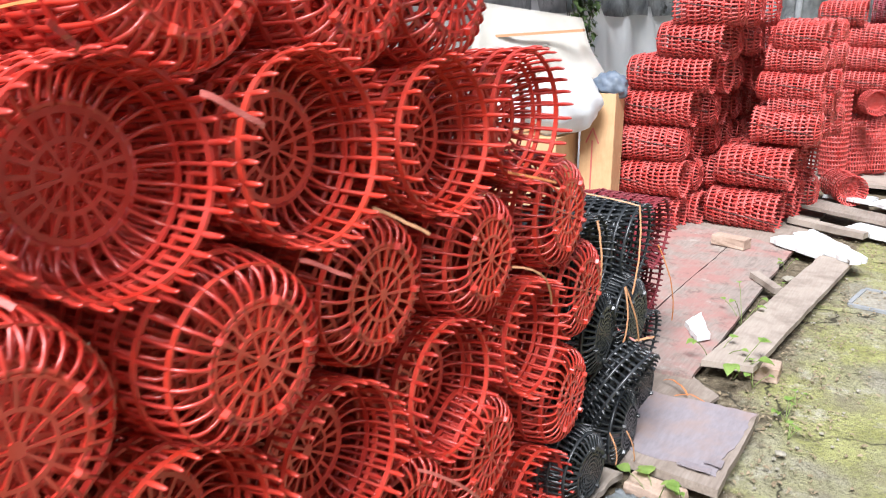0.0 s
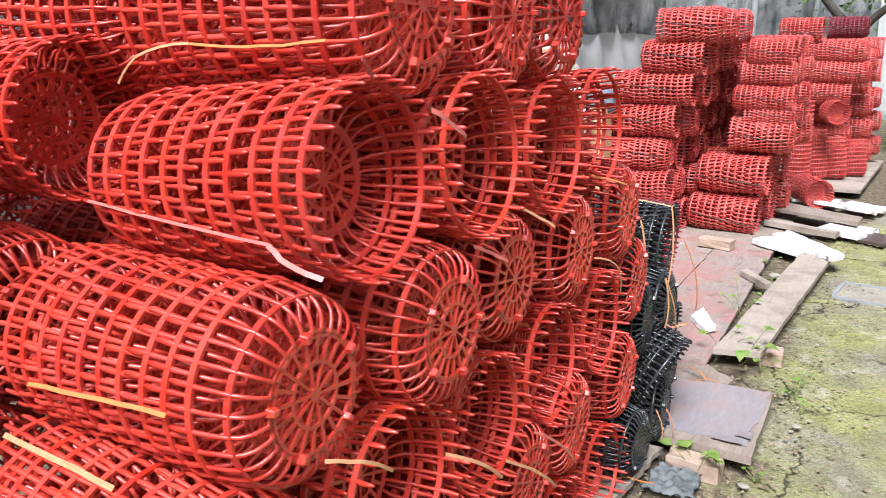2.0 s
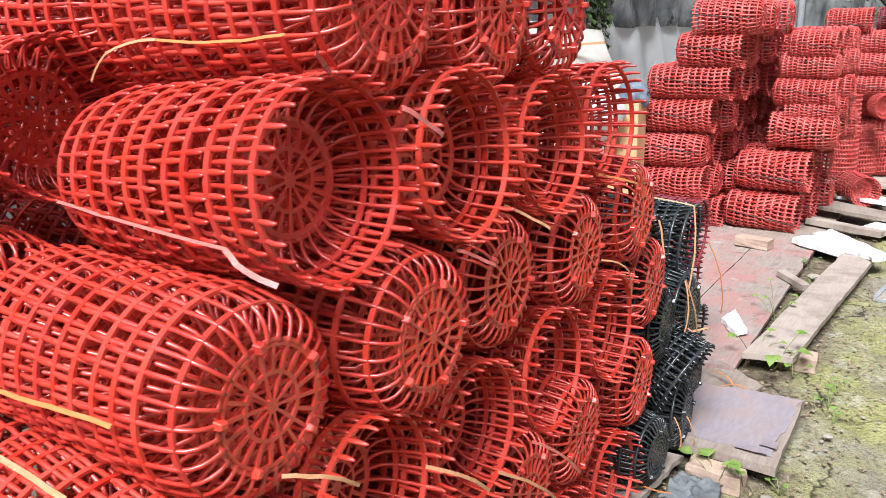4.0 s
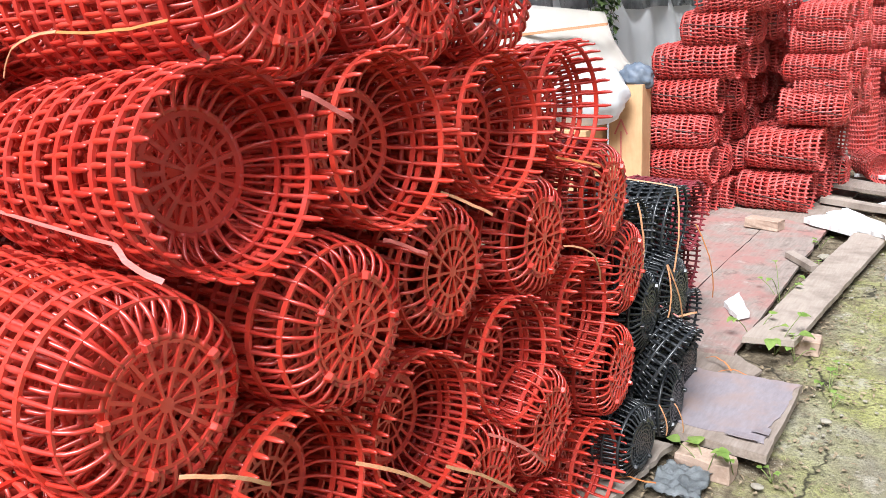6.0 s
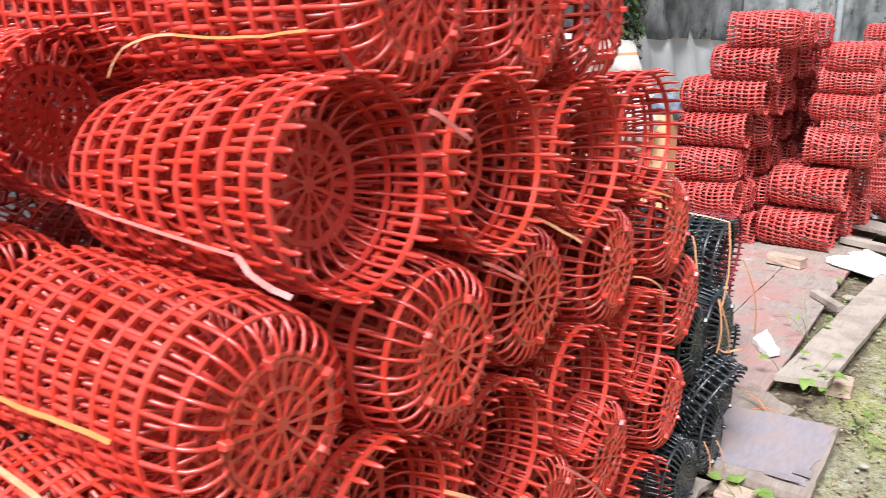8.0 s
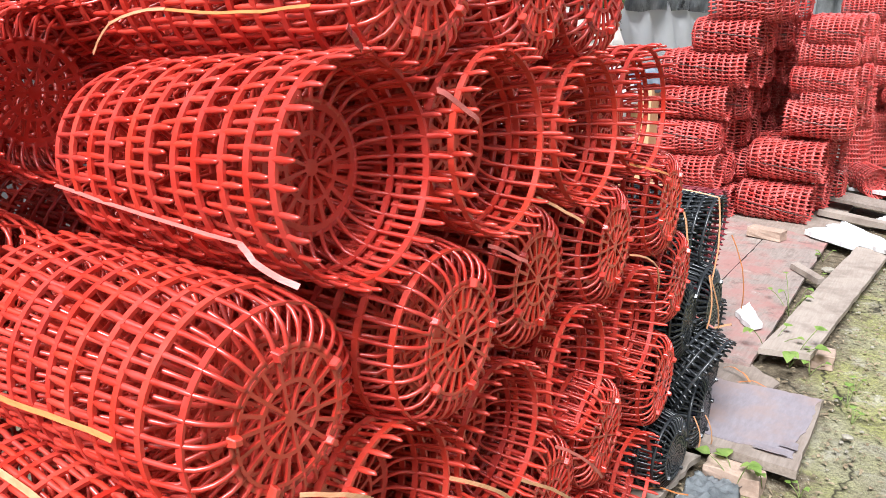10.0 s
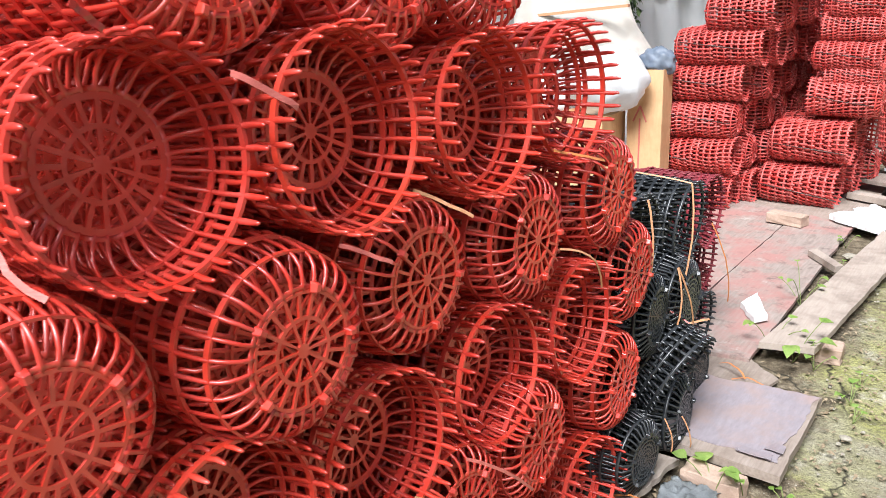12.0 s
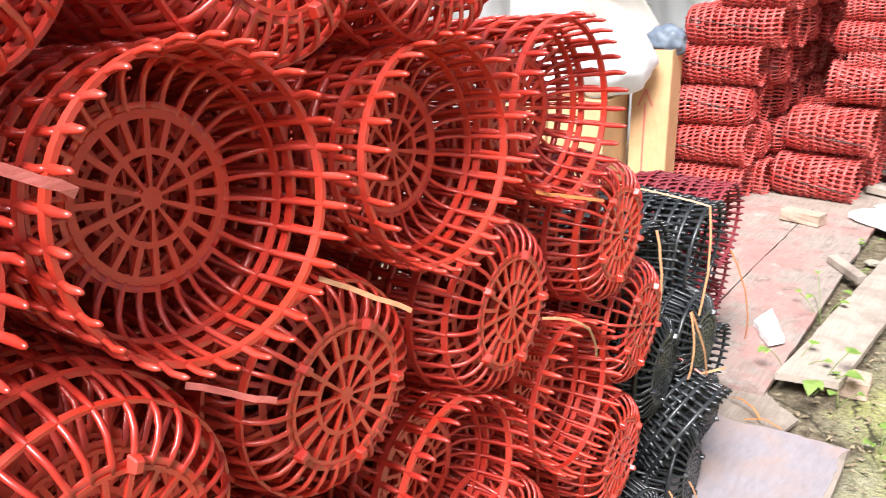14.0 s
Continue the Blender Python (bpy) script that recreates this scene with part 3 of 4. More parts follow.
R1 = random.Random(21)
for a, b, sag, w, m, text in [
    ((-1.054, 0.450, 1.377), (-0.798, 0.448, 1.379), (0, -0.004, -0.006), 0.008, ORANGE, "taut orange ribbon along a red bundle"),
    ((-1.054, 0.450, 1.377), (-1.218, 0.445, 1.318), (-0.01, -0.01, 0.016), 0.008, TAN, "loose curling tan ribbon end on a red bundle"),
    ((-1.195, 0.350, 1.147), (-0.83, 0.350, 1.122), (0, -0.004, 0), 0.008, PINK, "taut pink ribbon along a red bundle"),
    ((-0.83, 0.350, 1.122), (-0.742, 0.350, 1.088), (0, -0.006, -0.006), 0.012, PINK, "loose pink ribbon end under a basket mouth"),
    ((-1.14, 0.185, 0.925), (-0.855, 0.183, 0.948), (0, -0.003, 0.002), 0.010, ORANGE, "taut orange ribbon along a red bundle"),
    ((-1.21, 0.177, 0.830), (-0.95, 0.164, 0.830), (0, 0, 0.002), 0.013, TAN, "taut tan ribbon along a red bundle"),
    ((-0.712, 0.572, 1.283), (-0.704, 0.655, 1.236), (0.003, 0, 0.001), 0.014, PINK, "short pink ribbon end over a basket rim"),
    ((-0.715, 0.435, 1.333), (-0.708, 0.403, 1.357), (0, 0, 0), 0.013, RED, "stub of red ribbon standing up"),
    ((-0.73, 0.32, 0.85), (-0.70, 0.43, 0.79), (0.01, 0, 0.01), 0.009, TAN, "split tan ribbon end between baskets"),
    ((-0.72, 0.61, 0.72), (-0.68, 0.74, 0.62), (0.01, 0, 0.008), 0.010, TAN, "split tan ribbon end between baskets"),
    ((-0.72, 0.84, 0.59), (-0.69, 1.03, 0.44), (0.01, 0, 0.01), 0.010, TAN, "long tan ribbon end hanging between baskets"),
    ((-0.74, 0.90, 1.085), (-0.69, 0.985, 1.03), (0.005, 0, 0), 0.009, TAN, "frayed tan ribbon end under a basket"),
    ((-0.73, 1.34, 0.875), (-0.71, 1.49, 0.75), (0.02, 0.01, 0.025), 0.007, TAN, "curved tan ribbon end between baskets"),
    ((-0.73, 1.00, 0.575), (-0.70, 1.18, 0.42), (0.01, 0, 0.01), 0.010, PINK, "pink ribbon end over a basket floor"),
    ((-0.73, 0.73, 1.045), (-0.70, 0.80, 1.005), (0.005, 0, 0), 0.010, PINK, "pink ribbon end under a basket mouth"),
    ((-0.74, 1.33, 1.075), (-0.70, 1.47, 1.035), (0.01, 0, 0), 0.009, ORANGE, "orange ribbon twisted under a basket mouth"),
]:
    tie(bend(a, b, sag, 7, 0.0010, R1), w, m, text)


# ---------------------------------------------------------------- black bundles
black = basket_kit(BLACK, 36, 4, 36, 0.0032, 0.0030, low=True, band=0.005, reach=0.098, ringed=True)


def dark_bundle(x, y, z, mouth_out, yaw=0, pitch=0, scale=0.95, seed=0, count=8, kit=None, label="", group="black bundles beside the stack"):
    b = bundle(kit or black, count, 0.036, seed, label, "basket bundle", group)
    lay(b, x, y, z, mouth_out, yaw, pitch, 0, scale)
    return b


BLEN = 0.95 * (7 * 0.036 + TIP)
dark_bundle(-0.745 - BLEN, 2.22, 0.728, True, 2, 4, seed=201, label="nested black plastic baskets tied with tan ribbon, mouth outward")
dark_bundle(-0.785 - BLEN, 1.97, 0.715, True, 0, 0, seed=202, label="nested black plastic baskets on the black pile, mouth outward")
dark_bundle(-0.73, 2.13, 0.510, False, 0, 0, seed=203, label="nested black plastic baskets in the pile, round floor outward")
dark_bundle(-0.75, 1.93, 0.520, False, 3, 0, seed=207, label="nested black plastic baskets wedged in the pile, round floor outward")
dark_bundle(-0.690 - BLEN * 1.0, 2.09, 0.285 + BLEN * 0.47, True, -4, 27, seed=204, scale=1.06, label="nested black plastic baskets sliding down, mouth tipped outward")
dark_bundle(-0.71, 2.08, 0.165, False, 4, 0, seed=205, label="nested black plastic baskets at the bottom of the pile")
dark_bundle(-0.71, 1.785, 0.165, False, -6, 0, seed=206, scale=0.86, label="nested black plastic baskets on the ground, round floor outward")
dark_bundle(-0.76 - BLEN, 2.42, 0.330, True, 0, 6, seed=208, label="nested black plastic baskets behind the pile, mouth outward")
dark_bundle(-0.78, 2.42, 0.150, False, 0, 0, seed=209, label="nested black plastic baskets on the boards at the pile's end")
maroon = basket_kit(MAROON, 36, 4, 36, 0.0034, 0.0030, low=True, reach=0.098)
dark_bundle(-0.90 - BLEN, 2.85, 0.60, True, 0, 2, seed=211, kit=maroon, scale=1.0, label="nested maroon plastic baskets, mouth outward", group="maroon bundles")
dark_bundle(-1.05 - BLEN, 2.75, 0.42, True, 0, 0, seed=212, kit=maroon, scale=1.0, label="nested maroon plastic baskets low in the pile", group="maroon bundles")
dark_bundle(-0.95 - BLEN, 2.95, 0.37, True, 0, 0, seed=213, kit=maroon, scale=1.0, label="nested maroon plastic baskets low in the pile", group="maroon bundles")
dark_bundle(-0.99 - BLEN, 3.02, 0.175, True, 0, 0, seed=214, kit=maroon, scale=1.0, label="nested maroon plastic baskets on the boards", group="maroon bundles")
dark_bundle(-1.12 - BLEN, 2.72, 0.145, True, 0, 0, seed=215, kit=maroon, scale=1.0, label="nested maroon plastic baskets on the boards", group="maroon bundles")
for a, b, sag, w, m, text in [
    ((-0.752, 2.15, 0.850), (-0.735, 2.09, 0.585), (0.012, 0, 0), 0.008, TAN, "tan ribbon hanging over a black basket mouth"),
    ((-1.04, 2.15, 0.874), (-0.752, 2.15, 0.850), (0, 0, 0.004), 0.007, TAN, "tan ribbon along a black bundle"),
    ((-0.79, 1.93, 0.845), (-0.765, 1.90, 0.63), (0.012, 0, 0), 0.009, TAN, "tan ribbon hanging over a black basket mouth"),
    ((-0.71, 1.96, 0.66), (-0.69, 2.05, 0.47), (0.01, 0, 0), 0.008, TAN, "tan ribbon end hanging between black baskets"),
    ((-0.71, 1.96, 0.66), (-0.70, 1.95, 0.50), (0.01, 0, 0), 0.007, TAN, "tan ribbon end hanging between black baskets"),
    ((-0.735, 2.30, 0.70), (-0.700, 2.40, 0.42), (0.02, 0, 0), 0.006, ORANGE, "orange ribbon hanging beside the black baskets"),
    ((-0.995, 2.08, 0.57), (-0.705, 2.06, 0.465), (0, 0, 0.003), 0.007, PINK, "pink ribbon along a black bundle"),
    ((-0.705, 2.06, 0.465), (-0.675, 2.14, 0.455), (0.02, 0, 0.01), 0.010, TAN, "knotted tan ribbon on a black bundle"),
    ((-0.69, 2.00, 0.20), (-0.67, 2.03, 0.09), (0.01, 0, 0), 0.006, TAN, "tan ribbon end beside black baskets"),
    ((-0.69, 1.86, 0.26), (-0.67, 1.87, 0.16), (0.01, 0, 0), 0.006, TAN, "tan ribbon end beside black baskets"),
]:
    tie(bend(a, b, sag, 7, 0.0012, R1), w, m, text)


# ---------------------------------------------------------------- the far stacks
far = basket_kit(RED_FAR, 28, 4, 28, 0.0052, 0.004, low=True, band=0.0075, reach=0.10)
far_maroon = basket_kit(MAROON, 28, 4, 28, 0.0052, 0.004, low=True, band=0.0075, reach=0.10)
F_COUNT, F_PITCH = 10, 0.048
F_LEN = (F_COUNT - 1) * F_PITCH + TIP


def far_bundle(x0, x1, y, z, seed, scale=0.86, yaw=0, pitch=0, mouth_out=False, kit=None, label="", group="bundles in the far stacks", step=F_PITCH):
    """A bundle from x0 to x1 (its right end), made to the length by its number of baskets."""
    count = max(4, round(((x1 - x0) / scale - TIP) / step) + 1)
    b = bundle(kit or far, count, step, seed, label or "weathered red plastic baskets nested in a far stack", "basket bundle", group)
    if mouth_out:
        lay(b, x1 - scale * ((count - 1) * step + TIP), y, z, True, yaw, pitch, 0, scale)
    else:
        lay(b, x1, y, z, False, yaw, pitch, 0, scale)
    r = 0.142
    for side in (-1.9, 1.1):
        bm = bmesh.new()
        a = side + 0.5 * random.Random(seed).random()
        d = Vector((math.cos(a), math.sin(a), 0)) * r
        e = Vector((math.cos(a + 0.4), math.sin(a + 0.4), 0)) * r
        strip(bm, [d + Vector((0, 0, 0.03)), (d + e) * 0.51 + Vector((0, 0, 0.27)), e + Vector((0, 0, 0.50))], 0.004, d)
        part("tie_ribbon", bm, DARK_TIE, b, "dark ribbon tied along the bundle")
    return b


RF = random.Random(77)
S1 = [(-1.59, -1.20, 1.49, 3), (-1.62, -1.28, 1.285, 5), (-1.83, -1.34, 1.075, 7), (-1.98, -1.44, 0.845, 8), (-2.05, -1.49, 0.612, 8), (-2.12, -1.455, 0.372, 8), (-1.98, -1.46, 0.135, 7)]
seed = 300
for k, (x0, x1, z, cols) in enumerate(S1):
    for j in range(cols):
        seed += 1
        far_bundle(x0 - 0.08 + RF.uniform(-.03, .03), x1 + j * 0.03 + RF.uniform(-.03, .03) * (j > 0), 5.1 + j * 0.245 + (k % 2) * 0.0, z + RF.uniform(-.012, .012) * (j > 0), seed, 0.88, RF.uniform(-2, 2), RF.uniform(-1.5, 1.5), RF.random() < 0.45, step=F_PITCH if j < 2 else 0.085)
S2 = [(-1.12, -0.78, 1.31, 3, 0.70), (-1.14, -0.78, 1.16, 3, 0.66), (-1.18, -0.75, 0.995, 3, 0.70), (-1.11, -0.76, 0.87, 3, 0.62), (-1.22, -0.75, 0.73, 3, 0.88), (-1.40, -0.86, 0.45, 3, 1.02), (-1.43, -0.91, 0.165, 3, 1.02)]
for k, (x0, x1, z, cols, s) in enumerate(S2):
    for j in range(cols):
        seed += 1
        far_bundle(x0 + RF.uniform(-.02, .02), x1 + j * 0.03 + RF.uniform(-.03, .03) * (j > 0), 5.5 + j * 0.29 * s / 0.9, z + (0.02 + RF.uniform(-.012, .012)) * (j > 0), seed, s, RF.uniform(-3, 1), RF.uniform(-2, 2), RF.random() < 0.3, step=F_PITCH if j < 1 else 0.07)
# the third stack, a looser pile on a pallet
S3 = [(-1.23, -0.82, 7.9, 1.49), (-1.05, -0.45, 7.9, 1.28), (-0.98, -0.41, 7.9, 1.09), (-1.03, -0.53, 7.9, 0.91), (-1.20, -0.55, 8.2, 0.70), (-1.15, -0.52, 8.2, 0.48), (-1.15, -0.50, 8.2, 0.27),
      (-1.30, -0.62, 8.3, 1.30), (-1.30, -0.75, 8.3, 1.08), (-1.20, -0.38, 8.5, 1.20), (-1.10, -0.40, 8.5, 0.97), (-1.1, -0.38, 8.6, 0.74), (-1.1, -0.36, 8.6, 0.50), (-1.1, -0.34, 8.6, 0.27),
      (-1.1, -0.33, 9.0, 1.30), (-1.1, -0.33, 9.0, 1.05), (-1.1, -0.32, 9.0, 0.80), (-1.0, -0.30, 9.1, 0.55), (-1.0, -0.28, 9.2, 0.28)]
for x0, x1, y, z in S3:
    seed += 1
    far_bundle(x0, x1, y, z, seed, 0.80, RF.uniform(-5, 5), RF.uniform(-2, 2), RF.random() < 0.4, label="red plastic baskets nested in a loose far pile")
far_bundle(-0.82, -0.47, 8.0, 1.50, 470, 0.72, 2, 0, False, far_maroon, "maroon plastic baskets on top of a far pile")


def standing(x, y, z, lean_x, lean_y, count, scale, seed, text):
    b = bundle(far, count, F_PITCH, seed, text, "basket bundle", "bundles leaning on the far pile")
    b.matrix_basis = pose(x, y, z, lean_x, lean_y, 0) @ Matrix.Scale(scale, 4)
    return b


standing(-0.905, 7.50, 0.10, -2, -2, 18, 0.82, 501, "tall red basket bundle standing upright against the pile")
standing(-0.76, 7.70, 0.10, -10, -8, 11, 0.80, 502, "red basket bundle leaning on the far pile")
standing(-0.60, 7.85, 0.10, -14, -10, 9, 0.80, 503, "red basket bundle leaning on the far pile")
standing(-0.45, 8.10, 0.10, -12, -6, 8, 0.80, 504, "red basket bundle leaning on the far pile")
b = bundle(far, 9, F_PITCH, 505, "red basket bundle lying in front of the pile, floor outward", "basket bundle", "bundles leaning on the far pile")
b.matrix_basis = pose(-0.82, 6.95, 0.15, 0, 0, 0) @ pose(0, 0, 0, 90, 0, 180 + 28) @ pose(0, 0, 0, 180, 0, 0) @ Matrix.Scale(0.86, 4)
b = bundle(far, 5, F_PITCH, 506, "red basket bundle resting on the leaning ones, floor outward", "basket bundle", "bundles leaning on the far pile")
b.matrix_basis = pose(-0.70, 7.55, 0.76, 0, 0, 0) @ pose(0, 0, 0, 90, 0, 180 + 28) @ pose(0, 0, 0, 180, 0, 0) @ Matrix.Scale(0.75, 4)


# ---------------------------------------------------------------- boards, bricks, foam, rubble
def slab(corners, z, thick, material, label, category, seed=0, chip=0.012, tilt=(0, 0), name="board", group="", cuts=26):
    """A worn board: corners in plan, counter-clockwise, with uneven edges and a slightly warped face."""
    rnd = random.Random(seed)
    c = [Vector((x, y, 0)) for x, y in corners]
    line = []
    for a, b in zip(c, c[1:] + c[:1]):
        for i in range(cuts):
            p = a.lerp(b, i / cuts)
            n = Vector(((b - a).y, -(b - a).x, 0)).normalized()
            wear = max(0.0, noise.noise(p * 9 + Vector((seed * 3.1, 0, 5)))) + 0.35 * max(0.0, noise.noise(p * 31 + Vector((seed, 0, 2))))
            line.append(p - n * wear * chip)
    mid = sum(c, Vector()) / len(c)
    bm = bmesh.new()

    def height(p):
        return z + tilt[0] * (p.x - mid.x) + tilt[1] * (p.y - mid.y) + 0.004 * noise.noise(p * 3 + Vector((seed, 0, 0)))
    top = [bm.verts.new((p.x, p.y, height(p))) for p in line]
    low = [bm.verts.new((p.x, p.y, height(p) - thick)) for p in line]
    inner = [bm.verts.new((mid.x + (p.x - mid.x) * 0.5, mid.y + (p.y - mid.y) * 0.5, height(mid + (p - mid) * 0.5))) for p in line]
    n = len(line)
    for i in range(n):
        j = (i + 1) % n
        bm.faces.new((low[i], low[j], top[j], top[i]))
        bm.faces.new((top[i], top[j], inner[j], inner[i]))
    bm.faces.new(inner)
    bm.faces.new(low[::-1])
    return tagged(part(name, bm, material, smooth=False), label, category, group)


slab([(-1.62, 2.55), (-1.098, 2.62), (-1.096, 5.12), (-1.62, 5.35)], 0.050, 0.018, PINK_BOARD, "pink-stained weathered plywood board on the ground", "board", 1, 0.006)
slab([(-1.092, 2.76), (-0.72, 2.80), (-0.74, 4.97), (-1.092, 5.11)], 0.054, 0.018, PINK_BOARD, "pinkish plywood board with a broken edge", "board", 2, 0.022)
slab([(-0.90, 2.50), (-0.63, 2.54), (-0.595, 2.72), (-0.72, 2.84), (-0.92, 2.88)], 0.040, 0.012, BOARD, "thin broken board lying between two larger boards", "board", 3, 0.03)
slab([(-0.80, 2.045), (-0.418, 2.024), (-0.423, 2.563), (-0.82, 2.53)], 0.085, 0.030, BOARD, "thick brown board with rough layered edges", "board", 4, 0.008)
facing = slab([(-0.80, 2.095), (-0.44, 2.085), (-0.430, 2.555), (-0.815, 2.522)], 0.0895, 0.003, GREY_BOARD, "grey film peeling off the top of a board", "board facing", 14, 0.045, name="board_facing")
for k, cs in enumerate(([(-0.56, 2.075), (-0.455, 2.07), (-0.46, 2.11), (-0.55, 2.12)], [(-0.49, 2.13), (-0.435, 2.12), (-0.44, 2.18), (-0.47, 2.19)])):
    flake = slab(cs, 0.096, 0.002, GREY_BOARD, "curled flake of peeling grey film", "", 30 + k, 0.02, (0.05, -0.12), "film_flake", cuts=8)
    flake.parent = facing
slab([(-0.95, 1.60), (-0.74, 1.58), (-0.69, 2.0), (-0.92, 2.0)], 0.058, 0.020, PLANK, "tan broken board beside the stack", "board", 5, 0.03)
slab([(-0.715, 2.89), (-0.525, 2.94), (-0.395, 4.70), (-0.57, 4.78)], 0.090, 0.026, PLANK, "long old wooden plank resting on a brick", "plank", 6, 0.010)
slab([(-0.83, 4.20), (-0.66, 3.98), (-0.63, 4.02), (-0.80, 4.25)], 0.090, 0.03, PLANK, "short wooden batten lying across the board's edge", "batten", 7, 0.004)
slab([(-0.92, 6.05), (-0.30, 5.75), (-0.28, 6.00), (-0.88, 6.35)], 0.110, 0.025, BOARD, "weathered board lying behind the foam", "board", 8, 0.015)
slab([(-0.92, 5.70), (-0.42, 5.48), (-0.40, 5.56), (-0.90, 5.80)], 0.080, 0.04, PLANK, "wooden batten lying under the boards", "batten", 9, 0.005)
slab([(-1.35, 7.30), (-0.35, 7.30), (-0.22, 9.4), (-1.35, 9.4)], 0.090, 0.03, PLANK, "wooden pallet deck beneath the far pile", "pallet", 10, 0.006)
slab([(-2.15, 4.9), (-0.75, 4.9), (-0.75, 6.6), (-2.15, 6.6)], 0.026, 0.02, BOARD, "old boards beneath the far stacks", "board", 11, 0.01)
# dark colour stands in for shade, so nothing bright shows through the baskets
slab([(-2.6, 0.0), (-0.80, 0.0), (-0.80, 2.55), (-2.6, 2.55)], 0.040, 0.03, SHADED_BOARD, "old boards beneath the big stack, coloured dark for the shade there", "board", 12, 0.01)

for cs, z, t, s in [([(-0.90, 4.98), (-0.55, 4.75), (-0.45, 5.10), (-0.72, 5.45)], 0.085, 0.03, 21), ([(-0.72, 4.95), (-0.38, 4.60), (-0.30, 4.72), (-0.60, 5.15)], 0.115, 0.025, 22),
                    ([(-0.56, 5.62), (-0.28, 5.50), (-0.16, 5.85), (-0.45, 5.95)], 0.070, 0.03, 23), ([(-0.85, 6.70), (-0.50, 6.55), (-0.45, 6.80), (-0.80, 6.95)], 0.080, 0.025, 24),
                    ([(-0.50, 6.55), (-0.20, 6.40), (-0.12, 6.70), (-0.40, 6.85)], 0.075, 0.025, 25), ([(-0.91, 3.29), (-0.80, 3.13), (-0.76, 3.19), (-0.88, 3.46)], 0.085, 0.025, 26)]:
    slab(cs, z, t, FOAM, "broken piece of white foam sheet", "foam sheet", s, 0.06 if s < 26 else 0.015, (0.03 * (-1) ** s, -0.02), "foam_sheet", "foam pieces")
slab([(-0.30, 5.55), (-0.12, 5.45), (-0.06, 5.75), (-0.22, 5.85)], 0.040, 0.02, DARK_TIE, "dark rubber offcut under the foam", "rubber offcut", 27, 0.01, name="rubber_offcut")


def brick_at(x, y, z, yaw, size=(0.215, 0.10, 0.062), seed=0, label="worn tan brick lying on its side", tilt=0):
    rnd = random.Random(seed)
    bm = bmesh.new()
    bmesh.ops.create_cube(bm, size=1)
    bmesh.ops.subdivide_edges(bm, edges=list(bm.edges), cuts=2, use_grid_fill=True)
    for v in bm.verts:
        v.co = Vector((v.co.x * size[0], v.co.y * size[1], v.co.z * size[2])) + Vector([rnd.uniform(-.0025, .0025) for _ in range(3)])
    bmesh.ops.bevel(bm, geom=[e for e in bm.edges if e.calc_face_angle(0) > 1.0], offset=0.003, segments=1, affect="EDGES")
    ob = tagged(part("brick", bm, BRICK, smooth=False), label, "brick", "loose bricks")
    ob.matrix_basis = pose(x, y, z, tilt, 0, yaw)
    return ob


brick_at(-1.08, 4.80, 0.088, -14, seed=1)
brick_at(-0.527, 3.07, 0.032, 4, (0.15, 0.10, 0.064), 2, "broken brick propping the plank's end")
brick_at(-0.585, 1.985, 0.030, -4, (0.17, 0.075, 0.062), 3, "brick under the near board's edge")


# ---------------------------------------------------------------- boxes, sacks and sheets behind
def carton(x0, x1, y0, y1, z0, z1, label, yaw=0, open_top=False):
    top = tagged(new("cardboard_box"), label, "cardboard box", "cardboard boxes")
    top.matrix_basis = pose((x0 + x1) / 2, (y0 + y1) / 2, z0, 0, 0, yaw)
    w, d, h = (x1 - x0) / 2, (y1 - y0) / 2, z1 - z0
    t = 0.004
    for sx, sy, px, py in ((w, t, 0, -d), (w, t, 0, d), (t, d - 0.009, -w + t, 0), (t, d - 0.009, w - t, 0)):
        bm = bmesh.new()
        bmesh.ops.create_cube(bm, size=2)
        for v in bm.verts:
            v.co = Vector((v.co.x * sx + px, v.co.y * sy + py, (v.co.z + 1) / 2 * h))
        part("box_wall", bm, CARDBOARD, top, smooth=False)
    bm = bmesh.new()
    bmesh.ops.create_cube(bm, size=2)
    for v in bm.verts:
        v.co = Vector((v.co.x * (w - 0.01), v.co.y * (d - 0.01), v.co.z * t + 0.006 if open_top else v.co.z * t + h - 0.01))
    part("box_floor" if open_top else "box_lid", bm, CARDBOARD, top, smooth=False)
    return top


box = carton(-2.12, -1.885, 4.80, 4.95, 0.02, 0.95, "tall brown cardboard box with a red printed arrow", 0, True)
bm = bmesh.new()
bar(bm, (-0.03, -0.081, 0.10), (-0.03, -0.081, 0.62), 0.006, 0.001, (0, 1, 0))
bar(bm, (-0.075, -0.081, 0.60), (-0.03, -0.081, 0.70), 0.006, 0.001, (0, 1, 0))
bar(bm, (0.015, -0.081, 0.60), (-0.03, -0.081, 0.70), 0.006, 0.001, (0, 1, 0))
part("printed_arrow", bm, PINK, box, "faded red printed arrow", smooth=False)
carton(-2.50, -2.15, 4.45, 4.85, 0.02, 0.68, "brown cardboard box with its top folded shut", 4)
carton(-2.86, -2.54, 4.55, 4.95, 0.02, 0.60, "brown cardboard box beside another box", -6)


